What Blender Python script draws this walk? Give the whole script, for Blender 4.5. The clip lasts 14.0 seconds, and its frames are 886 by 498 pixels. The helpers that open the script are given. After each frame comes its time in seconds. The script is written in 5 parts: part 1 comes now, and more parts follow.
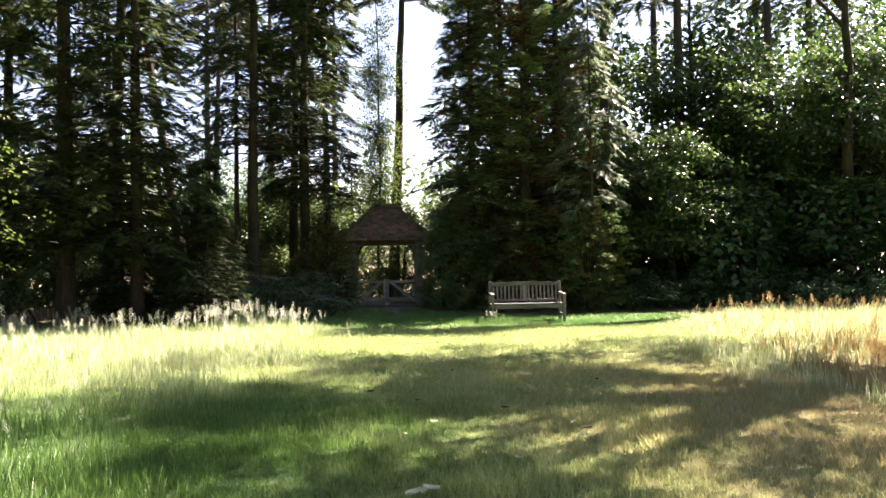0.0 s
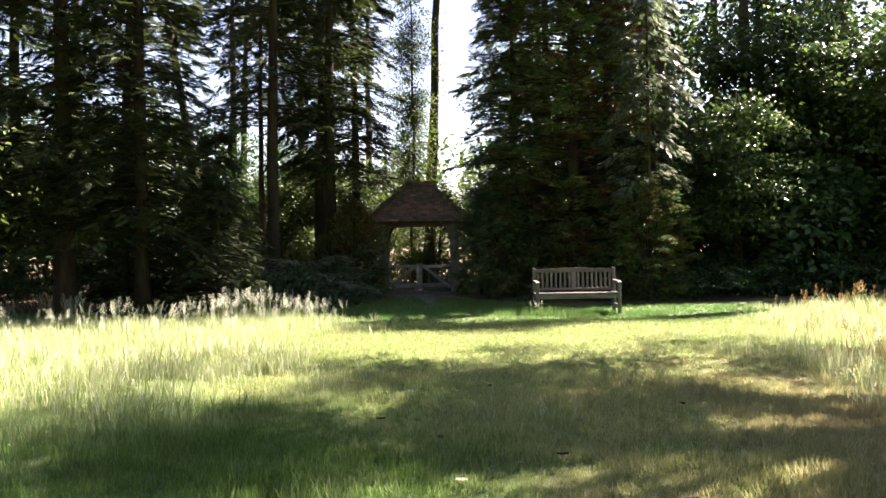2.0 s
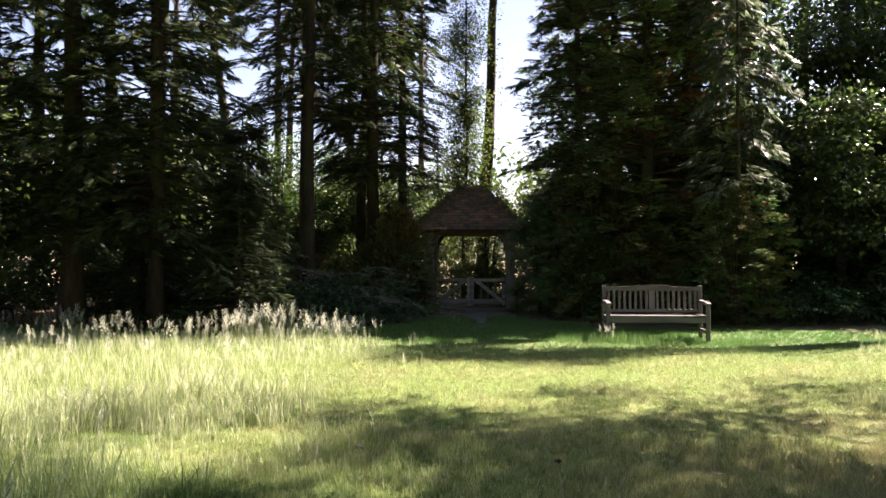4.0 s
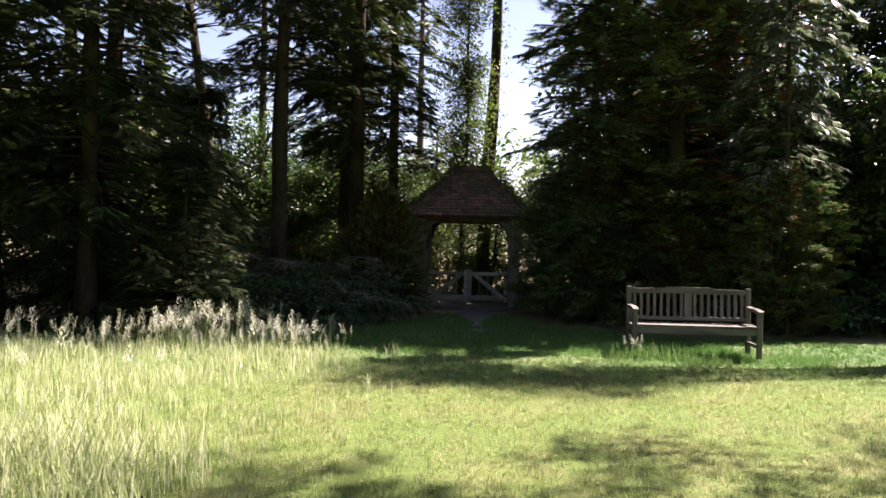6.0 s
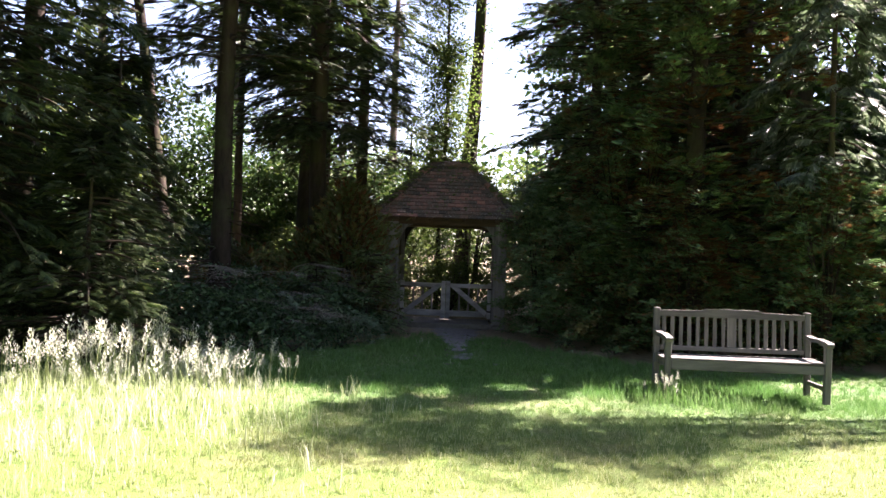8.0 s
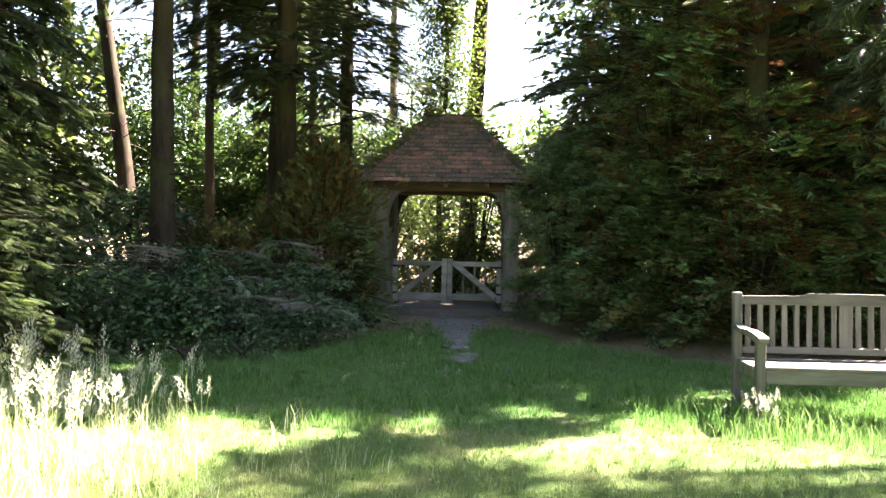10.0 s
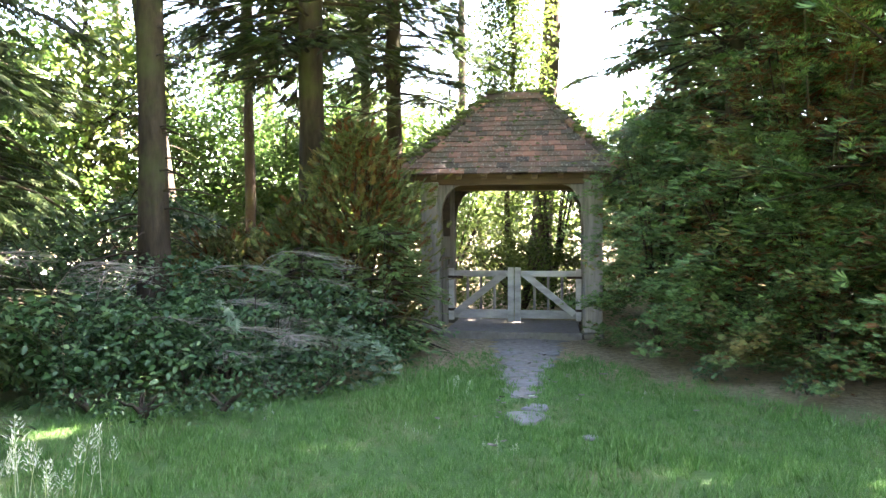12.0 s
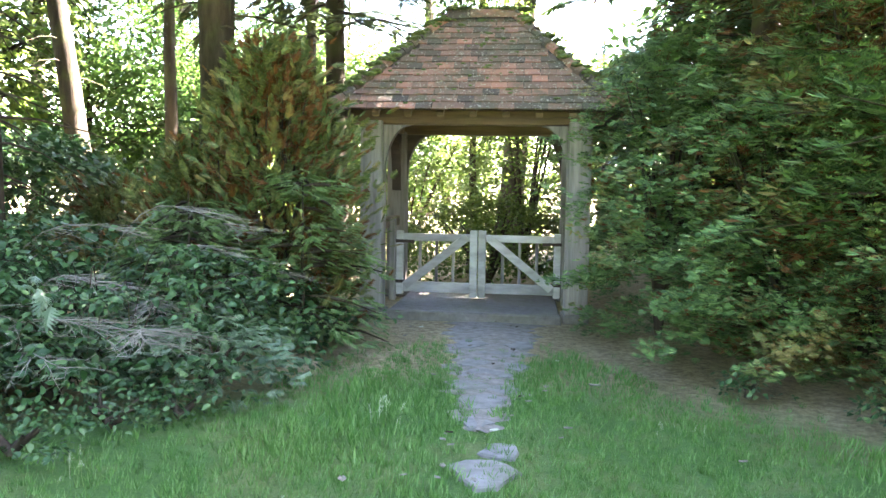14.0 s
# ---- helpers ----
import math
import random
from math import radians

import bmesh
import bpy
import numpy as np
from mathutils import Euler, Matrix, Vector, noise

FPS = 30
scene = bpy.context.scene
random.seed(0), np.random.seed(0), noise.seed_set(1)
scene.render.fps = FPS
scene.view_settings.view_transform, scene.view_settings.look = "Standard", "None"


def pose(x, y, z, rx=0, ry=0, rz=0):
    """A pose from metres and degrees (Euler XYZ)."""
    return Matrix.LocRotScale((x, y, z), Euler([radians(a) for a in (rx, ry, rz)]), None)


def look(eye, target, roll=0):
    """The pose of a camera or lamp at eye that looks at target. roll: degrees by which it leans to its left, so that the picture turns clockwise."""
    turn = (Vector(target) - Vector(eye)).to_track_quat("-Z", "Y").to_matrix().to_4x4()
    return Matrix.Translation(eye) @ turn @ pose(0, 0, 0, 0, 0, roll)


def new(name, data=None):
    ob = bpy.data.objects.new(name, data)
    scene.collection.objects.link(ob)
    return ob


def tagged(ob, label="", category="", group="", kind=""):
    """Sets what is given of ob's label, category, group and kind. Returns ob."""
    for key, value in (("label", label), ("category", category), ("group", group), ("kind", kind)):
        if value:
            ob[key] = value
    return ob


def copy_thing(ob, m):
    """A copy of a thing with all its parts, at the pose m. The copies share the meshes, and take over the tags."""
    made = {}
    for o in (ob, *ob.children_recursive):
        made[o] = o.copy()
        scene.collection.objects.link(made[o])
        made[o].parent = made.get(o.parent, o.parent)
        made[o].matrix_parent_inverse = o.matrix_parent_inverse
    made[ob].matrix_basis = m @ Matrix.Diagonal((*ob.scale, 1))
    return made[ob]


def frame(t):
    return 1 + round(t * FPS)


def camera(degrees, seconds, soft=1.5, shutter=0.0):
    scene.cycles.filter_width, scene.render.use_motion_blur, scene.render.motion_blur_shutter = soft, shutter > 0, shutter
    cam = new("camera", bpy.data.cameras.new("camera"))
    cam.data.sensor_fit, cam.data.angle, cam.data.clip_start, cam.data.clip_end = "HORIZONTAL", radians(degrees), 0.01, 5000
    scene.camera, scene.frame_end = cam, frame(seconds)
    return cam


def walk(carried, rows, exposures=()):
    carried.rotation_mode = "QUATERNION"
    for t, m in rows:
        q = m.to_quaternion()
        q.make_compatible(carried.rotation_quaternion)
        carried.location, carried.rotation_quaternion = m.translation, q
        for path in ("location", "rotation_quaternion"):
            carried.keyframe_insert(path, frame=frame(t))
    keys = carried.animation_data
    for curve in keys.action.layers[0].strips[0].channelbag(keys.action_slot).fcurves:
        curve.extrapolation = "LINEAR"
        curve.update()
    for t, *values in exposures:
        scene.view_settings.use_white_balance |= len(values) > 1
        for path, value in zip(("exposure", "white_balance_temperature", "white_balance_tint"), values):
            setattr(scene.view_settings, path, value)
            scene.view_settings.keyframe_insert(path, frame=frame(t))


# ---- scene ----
cam = camera(58.8, 14.0, soft=1.5)
PATH = [
    (0, (-0.403, -0.39, 1.409), (-0.282, 1.606, 1.443), -0.8),
    (0.5, (-0.353, 0.195, 1.385), (-0.221, 2.191, 1.386), -0.5),
    (1, (-0.319, 0.755, 1.396), (-0.262, 2.753, 1.325), -0.7),
    (1.5, (-0.219, 1.268, 1.41), (-0.171, 3.267, 1.357), -1.0),
    (2, (-0.222, 1.819, 1.435), (-0.203, 3.818, 1.425), -0.7),
    (2.5, (-0.132, 2.383, 1.402), (-0.121, 4.383, 1.429), -0.7),
    (3, (-0.11, 2.936, 1.398), (-0.183, 4.935, 1.409), -0.3),
    (3.2, (-0.12, 3.176, 1.397), (-0.231, 5.173, 1.437), -0.2),
    (5.3, (-0.161, 6.028, 1.456), (-0.291, 8.024, 1.438), 0.6),
    (5.5, (-0.106, 6.276, 1.457), (-0.245, 8.271, 1.453), 1.3),
    (6, (-0.111, 6.914, 1.436), (-0.24, 8.91, 1.429), 1.3),
    (6.5, (-0.21, 7.51, 1.455), (-0.385, 9.502, 1.48), 1.0),
    (7, (-0.252, 8.198, 1.467), (-0.332, 10.195, 1.543), 1.2),
    (7.5, (-0.347, 8.83, 1.419), (-0.437, 10.828, 1.452), 2.4),
    (8, (-0.342, 9.464, 1.422), (-0.399, 11.463, 1.437), 2.2),
    (8.2, (-0.349, 9.719, 1.424), (-0.398, 11.718, 1.445), 2.1),
    (10.3, (-0.18, 12.553, 1.361), (-0.286, 14.549, 1.311), 0.5),
    (10.5, (-0.155, 12.817, 1.374), (-0.313, 14.81, 1.361), 0.0),
    (11, (-0.104, 13.457, 1.408), (-0.368, 15.439, 1.414), 1.3),
    (11.5, (-0.134, 13.974, 1.436), (-0.362, 15.96, 1.394), 1.1),
    (12, (-0.093, 14.611, 1.398), (-0.384, 16.589, 1.353), -0.1),
    (12.5, (-0.032, 15.064, 1.456), (-0.253, 17.05, 1.378), -0.7),
    (13, (-0.056, 15.683, 1.422), (-0.27, 17.666, 1.282), -0.4),
    (13.5, (-0.118, 16.348, 1.354), (-0.333, 18.331, 1.207), -0.4),
    (14, (-0.154, 16.859, 1.367), (-0.367, 18.841, 1.211), 1.0),
]
EXPOSURES = [(0.0, 3.1, 7050, 31), (1.0, 3.03, 7050, 31), (3.2, 2.7, 7050, 33), (5.5, 2.3, 7000, 33), (6.5, 2.5, 6700, 34), (8.0, 3.25, 6550, 36), (10.4, 4.65, 7200, 26), (11.2, 5.3, 7100, 26), (12.4, 5.8, 6850, 26), (13.1, 5.8, 6800, 19), (13.5, 6.05, 6800, 19), (14.0, 6.35, 6800, 20)]
walk(cam, [(t, look(eye, target, roll)) for t, eye, target, roll in PATH], EXPOSURES)

# ---- daylight: high sun ahead and to one side, clear sky ----
SUN_EL, SUN_AZ = 52.0, 55.0
world = bpy.data.worlds.new("daylight")
scene.world = world
world.use_nodes = True
wn = world.node_tree.nodes
sky = wn.new("ShaderNodeTexSky")
sky.sky_type, sky.sun_disc = "NISHITA", False
sky.sun_elevation, sky.sun_rotation = radians(SUN_EL), radians(SUN_AZ)
wn["Background"].inputs["Strength"].default_value = 0.05
world.node_tree.links.new(sky.outputs["Color"], wn["Background"].inputs["Color"])
lamp = bpy.data.lights.new("sun", "SUN")
lamp.energy, lamp.angle, lamp.color = 5.0, radians(0.6), (1.0, 0.95, 0.86)
sun = new("sun", lamp)
toward = Vector((math.sin(radians(SUN_AZ)) * math.cos(radians(SUN_EL)), math.cos(radians(SUN_AZ)) * math.cos(radians(SUN_EL)), math.sin(radians(SUN_EL))))
sun.matrix_world = look(toward * 60, (0, 0, 0))

# ---- materials ----
def material(name):
    m = bpy.data.materials.new(name)
    m.use_nodes = True
    t = m.node_tree
    return m, t, t.nodes["Principled BSDF"]


def node(t, kind, **values):
    n = t.nodes.new(kind)
    for k, v in values.items():
        n.inputs[k.replace("_", " ")].default_value = v
    return n


def ramp(t, source, stops):
    r = t.nodes.new("ShaderNodeValToRGB")
    e = r.color_ramp.elements
    while len(e) < len(stops):
        e.new(0.5)
    for el, (p, c) in zip(e, stops):
        el.position, el.color = p, (*c, 1)
    t.links.new(source, r.inputs[0])
    return r.outputs[0]


def mixed(t, fac, a, b, how="MIX"):
    m = t.nodes.new("ShaderNodeMix")
    m.data_type, m.blend_type = "RGBA", how
    if isinstance(fac, float):
        m.inputs[0].default_value = fac
    else:
        t.links.new(fac, m.inputs[0])
    for sock, v in ((m.inputs[6], a), (m.inputs[7], b)):
        if isinstance(v, tuple):
            sock.default_value = (*v, 1)
        else:
            t.links.new(v, sock)
    return m.outputs[2]


def math_node(t, op, a, b):
    m = t.nodes.new("ShaderNodeMath")
    m.operation = op
    for sock, v in ((m.inputs[0], a), (m.inputs[1], b)):
        if isinstance(v, (int, float)):
            sock.default_value = v
        else:
            t.links.new(v, sock)
    return m.outputs[0]


def position(t):
    return t.nodes.new("ShaderNodeNewGeometry").outputs["Position"]


def noise_out(t, scale, detail=4.0, rough=0.6, vec=None, stretch=None):
    n = node(t, "ShaderNodeTexNoise", Scale=scale, Detail=detail, Roughness=rough)
    if vec is None:
        vec = t.nodes.new("ShaderNodeTexCoord").outputs["Object"]
    if stretch:
        mp = t.nodes.new("ShaderNodeMapping")
        mp.inputs["Scale"].default_value = stretch
        t.links.new(vec, mp.inputs["Vector"])
        vec = mp.outputs["Vector"]
    t.links.new(vec, n.inputs["Vector"])
    return n.outputs["Fac"]


def bump(t, bsdf, height, strength=0.5, dist=0.02):
    b = node(t, "ShaderNodeBump", Strength=strength, Distance=dist)
    t.links.new(height, b.inputs["Height"])
    t.links.new(b.outputs["Normal"], bsdf.inputs["Normal"])


def dry_factor(t):
    """Where the turf is parched: a broad drift on one side of the lawn, ragged at its edge."""
    pos = position(t)
    sep = t.nodes.new("ShaderNodeSeparateXYZ")
    t.links.new(pos, sep.inputs[0])
    mx = node(t, "ShaderNodeMapRange", From_Min=-0.8, From_Max=4.2)
    t.links.new(sep.outputs["X"], mx.inputs["Value"])
    my = node(t, "ShaderNodeMapRange", From_Min=13.0, From_Max=8.5)
    t.links.new(sep.outputs["Y"], my.inputs["Value"])
    base = math_node(t, "MULTIPLY", mx.outputs[0], my.outputs[0])
    n = noise_out(t, 0.9, 5.0, 0.65, pos)
    n2 = noise_out(t, 3.5, 3.0, 0.6, pos)
    v = math_node(t, "ADD", math_node(t, "MULTIPLY", base, 0.85), math_node(t, "MULTIPLY", math_node(t, "SUBTRACT", n, 0.46), 1.5))
    v = math_node(t, "ADD", v, math_node(t, "MULTIPLY", math_node(t, "SUBTRACT", n2, 0.5), 0.7))
    c = t.nodes.new("ShaderNodeClamp")
    t.links.new(v, c.inputs[0])
    return c.outputs[0]


def green_shade_factor(t):
    """Towards the gate the turf stays green; its shade is also put into the darker colour."""
    pos = position(t)
    sep = t.nodes.new("ShaderNodeSeparateXYZ")
    t.links.new(pos, sep.inputs[0])
    m = node(t, "ShaderNodeMapRange", From_Min=15.5, From_Max=18.5, To_Max=0.85)
    t.links.new(math_node(t, "ADD", sep.outputs["Y"], math_node(t, "MULTIPLY", noise_out(t, 1.4, 3.0, 0.6, pos), 1.2)), m.inputs["Value"])
    return m.outputs[0]


def near_shade_factor(t):
    """Shade on the lawn near the walker's start, painted as darker green, ragged at its edge."""
    pos = position(t)
    sep = t.nodes.new("ShaderNodeSeparateXYZ")
    t.links.new(pos, sep.inputs[0])
    n = math_node(t, "MULTIPLY", math_node(t, "SUBTRACT", noise_out(t, 0.8, 4.0, 0.65, pos), 0.5), 6.0)
    my = node(t, "ShaderNodeMapRange", From_Min=9.6, From_Max=7.6)
    t.links.new(math_node(t, "ADD", sep.outputs["Y"], n), my.inputs["Value"])
    mx = node(t, "ShaderNodeMapRange", From_Min=1.6, From_Max=-1.2, To_Max=0.9)
    t.links.new(math_node(t, "ADD", sep.outputs["X"], n), mx.inputs["Value"])
    return math_node(t, "MULTIPLY", mx.outputs[0], my.outputs[0])


def leaf_material(name, stops, through_light=0.35, rough=0.5, gloss=0.35, dry=None, tint=None, near_shade=False, patch=None):
    """Thin leaf: gloss on top, light coming through, each leaf a little different."""
    m, t, b = material(name)
    isl = t.nodes.new("ShaderNodeNewGeometry").outputs["Random Per Island"]
    col = ramp(t, isl, stops)
    pos = position(t)
    big = noise_out(t, 0.8, 3.0, 0.6, pos)
    col = mixed(t, math_node(t, "MULTIPLY", big, 0.55), col, tint or tuple(c * 0.55 for c in stops[0][1]))
    if patch:
        for hue, scale, lo, most in ((patch[0], 3.1, 0.5, 0.65), (patch[1], 1.7, 0.56, 0.8)):
            f = node(t, "ShaderNodeMapRange", From_Min=lo, From_Max=lo + 0.1, To_Max=most)
            t.links.new(noise_out(t, scale, 3.0, 0.6, pos), f.inputs["Value"])
            col = mixed(t, f.outputs[0], col, hue)
    near_dark = near_shade_factor(t) if dry or near_shade else None
    # darker blades where the near lawn lies in shade
    if near_dark:
        col = mixed(t, near_dark, col, ramp(t, isl, [(0, (0.03, 0.11, 0.012)), (0.7, (0.07, 0.19, 0.022)), (1, (0.17, 0.29, 0.06))]))
    if dry:
        d = dry_factor(t)
        col = mixed(t, green_shade_factor(t), col, ramp(t, isl, [(0, (0.022, 0.115, 0.018)), (0.7, (0.055, 0.20, 0.032)), (1, (0.13, 0.27, 0.07))]))
        d = math_node(t, "MULTIPLY", d, math_node(t, "SUBTRACT", 1.0, math_node(t, "MULTIPLY", green_shade_factor(t), 0.95)))
        d = math_node(t, "MULTIPLY", d, math_node(t, "SUBTRACT", 1.0, math_node(t, "MULTIPLY", near_dark, 0.75)))
        col = mixed(t, d, col, ramp(t, isl, dry))
    t.links.new(col, b.inputs["Base Color"])
    b.inputs["Roughness"].default_value = rough
    b.inputs["Specular IOR Level"].default_value = gloss
    tr = t.nodes.new("ShaderNodeBsdfTranslucent")
    t.links.new(col, tr.inputs["Color"])
    mx = t.nodes.new("ShaderNodeMixShader")
    mx.inputs[0].default_value = through_light
    t.links.new(b.outputs[0], mx.inputs[1])
    t.links.new(tr.outputs[0], mx.inputs[2])
    t.links.new(mx.outputs[0], t.nodes["Material Output"].inputs["Surface"])
    return m


LAWN = leaf_material("lawn_blades", [(0, (0.17, 0.25, 0.05)), (0.5, (0.34, 0.41, 0.16)), (1, (0.62, 0.64, 0.41))], 0.4, 0.42, 0.5,
                     dry=[(0, (0.26, 0.22, 0.10)), (1, (0.44, 0.36, 0.19))], tint=(0.17, 0.25, 0.04))
MEADOW = leaf_material("meadow_blades", [(0, (0.25, 0.34, 0.11)), (0.6, (0.47, 0.53, 0.29)), (1, (0.72, 0.73, 0.57))], 0.45, 0.42, 0.5, near_shade=True, tint=(0.22, 0.30, 0.07))
STRAW = leaf_material("straw_blades", [(0, (0.28, 0.17, 0.06)), (0.6, (0.36, 0.21, 0.085)), (1, (0.45, 0.33, 0.16))], 0.35, 0.6, 0.2)
SEED = leaf_material("seed_heads", [(0, (0.46, 0.48, 0.36)), (1, (0.72, 0.74, 0.62))], 0.45, 0.7, 0.15)
FIR = leaf_material("fir_needles", [(0, (0.018, 0.038, 0.010)), (0.6, (0.04, 0.07, 0.018)), (1, (0.09, 0.115, 0.03))], 0.34, 0.55, 0.25)
CYPRESS = leaf_material("cypress_scales", [(0, (0.022, 0.055, 0.016)), (0.6, (0.085, 0.165, 0.052)), (1, (0.28, 0.40, 0.15))], 0.2, 0.6, 0.22, patch=((0.10, 0.19, 0.06), (0.20, 0.14, 0.045)))
CYPRESS_GOLD = leaf_material("bush_scales", [(0, (0.055, 0.08, 0.022)), (0.6, (0.115, 0.135, 0.04)), (1, (0.23, 0.24, 0.09))], 0.3, 0.5, 0.3, patch=((0.05, 0.10, 0.03), (0.21, 0.14, 0.05)))
HEMLOCK = leaf_material("hemlock_needles", [(0, (0.06, 0.12, 0.035)), (0.6, (0.12, 0.21, 0.06)), (1, (0.24, 0.33, 0.13))], 0.35, 0.5, 0.3)
# greyer, more see-through scales: sunlight on one cypress put into the leaf colour
CYPRESS_SUNLIT = leaf_material("sunlit_cypress_scales", [(0, (0.05, 0.08, 0.04)), (0.6, (0.11, 0.155, 0.08)), (1, (0.26, 0.31, 0.20))], 0.6, 0.4, 0.5)
GLOSSY = leaf_material("glossy_beech_leaves", [(0, (0.028, 0.07, 0.015)), (0.6, (0.07, 0.13, 0.03)), (1, (0.20, 0.28, 0.09))], 0.42, 0.3, 0.6)
RUSSET = leaf_material("withered_needles", [(0, (0.085, 0.038, 0.014)), (0.6, (0.13, 0.06, 0.02)), (1, (0.19, 0.10, 0.04))], 0.25, 0.7, 0.15)
BEECH = leaf_material("broad_leaves", [(0, (0.035, 0.085, 0.018)), (0.6, (0.06, 0.125, 0.026)), (1, (0.11, 0.18, 0.04))], 0.4, 0.45, 0.3)
LIGHTLEAF = leaf_material("young_leaves", [(0, (0.065, 0.115, 0.02)), (0.6, (0.10, 0.155, 0.03)), (1, (0.16, 0.20, 0.05))], 0.5, 0.5, 0.35)
BRAMBLE = leaf_material("bramble_leaves", [(0, (0.016, 0.055, 0.016)), (0.6, (0.045, 0.115, 0.036)), (1, (0.13, 0.22, 0.085))], 0.28, 0.42, 0.35)
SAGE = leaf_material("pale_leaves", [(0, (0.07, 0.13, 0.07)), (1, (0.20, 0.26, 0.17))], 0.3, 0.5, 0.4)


def bark(name, dark, light, moss=0.0):
    m, t, b = material(name)
    vec = t.nodes.new("ShaderNodeTexCoord").outputs["Object"]
    n = noise_out(t, 5.0, 8.0, 0.7, vec, (1, 1, 0.22))
    col = ramp(t, n, [(0.3, dark), (0.62, light), (0.8, tuple(c * 1.25 for c in light))])
    if moss:
        g = noise_out(t, 1.1, 4.0, 0.6, vec)
        f = node(t, "ShaderNodeMapRange", From_Min=0.5, From_Max=0.68, To_Max=moss)
        t.links.new(g, f.inputs["Value"])
        col = mixed(t, f.outputs[0], col, (0.06, 0.085, 0.025))
    t.links.new(col, b.inputs["Base Color"])
    b.inputs["Roughness"].default_value = 0.95
    b.inputs["Specular IOR Level"].default_value = 0.12
    bump(t, b, n, 0.9, 0.03)
    return m


BARK = bark("conifer_bark", (0.014, 0.011, 0.008), (0.055, 0.043, 0.032), 0.6)
BARK_PALE = bark("pine_bark", (0.032, 0.026, 0.02), (0.10, 0.08, 0.062), 0.4)
TWIG = bark("dead_twigs", (0.10, 0.088, 0.075), (0.27, 0.25, 0.22))


def timber(name, dark, light, green=0.3, along=(1, 1, 1)):
    """Silvered oak or teak: long grain, weather stains, a little algae."""
    m, t, b = material(name)
    vec = t.nodes.new("ShaderNodeTexCoord").outputs["Object"]
    grain = noise_out(t, 14.0, 6.0, 0.65, vec, along)
    stain = noise_out(t, 2.2, 5.0, 0.6, vec)
    rnd = t.nodes.new("ShaderNodeObjectInfo").outputs["Random"]
    col = ramp(t, grain, [(0.28, dark), (0.6, light), (0.85, tuple(min(1, c * 1.18) for c in light))])
    f = node(t, "ShaderNodeMapRange", From_Min=0.48, From_Max=0.7, To_Max=green)
    t.links.new(stain, f.inputs["Value"])
    col = mixed(t, f.outputs[0], col, (0.11, 0.12, 0.075))
    v = node(t, "ShaderNodeMapRange", To_Min=0.78, To_Max=1.12)
    t.links.new(rnd, v.inputs["Value"])
    col = mixed(t, 1.0, col, v.outputs[0], "MULTIPLY")
    t.links.new(col, b.inputs["Base Color"])
    b.inputs["Roughness"].default_value = 0.82
    bump(t, b, grain, 0.5, 0.006)
    return m


OAK_UP = timber("weathered_oak_upright", (0.075, 0.068, 0.062), (0.225, 0.21, 0.195), 0.15, (1, 1, 0.08))
OAK_LONG = timber("weathered_oak_beam", (0.045, 0.029, 0.016), (0.15, 0.095, 0.052), 0.2, (0.08, 1, 1))
# near-black oak: shade inside the gatehouse and under the eaves, put into the colour
OAK_SHADED = timber("shaded_inner_oak", (0.014, 0.010, 0.007), (0.045, 0.03, 0.02), 0.15, (0.08, 1, 1))
OAK_PALE = timber("silvered_gate_oak", (0.17, 0.165, 0.16), (0.38, 0.37, 0.36), 0.2, (0.15, 1, 0.5))
TEAK = timber("silvered_teak", (0.05, 0.047, 0.041), (0.15, 0.14, 0.125), 0.35, (0.1, 1, 1))
TEAK_UP = timber("silvered_teak_upright", (0.05, 0.047, 0.041), (0.15, 0.14, 0.125), 0.35, (1, 1, 0.1))

m, t, b = material("clay_tile")
rnd = t.nodes.new("ShaderNodeObjectInfo").outputs["Random"]
isl = t.nodes.new("ShaderNodeNewGeometry").outputs["Random Per Island"]
both = math_node(t, "FRACT", math_node(t, "ADD", rnd, isl), 0.0)
col = ramp(t, both, [(0.0, (0.045, 0.034, 0.03)), (0.3, (0.105, 0.062, 0.046)), (0.6, (0.155, 0.085, 0.062)), (0.85, (0.21, 0.10, 0.07)), (1.0, (0.30, 0.13, 0.09))])
pos = position(t)
lich = noise_out(t, 2.3, 7.0, 0.75, pos)
f = node(t, "ShaderNodeMapRange", From_Min=0.44, From_Max=0.58, To_Max=0.8)
t.links.new(lich, f.inputs["Value"])
col = mixed(t, f.outputs[0], col, (0.058, 0.056, 0.036))
spot = noise_out(t, 26.0, 4.0, 0.7, pos)
f = node(t, "ShaderNodeMapRange", From_Min=0.57, From_Max=0.66, To_Max=0.6)
t.links.new(spot, f.inputs["Value"])
col = mixed(t, f.outputs[0], col, (0.36, 0.34, 0.28))
t.links.new(col, b.inputs["Base Color"])
b.inputs["Roughness"].default_value = 0.88
bump(t, b, spot, 0.5, 0.008)
TILE = m

m, t, b = material("moss")
n = noise_out(t, 30.0, 5.0, 0.7)
t.links.new(ramp(t, n, [(0.3, (0.03, 0.045, 0.012)), (0.7, (0.11, 0.14, 0.035))]), b.inputs["Base Color"])
b.inputs["Roughness"].default_value = 1.0
bump(t, b, n, 1.0, 0.02)
MOSS = m


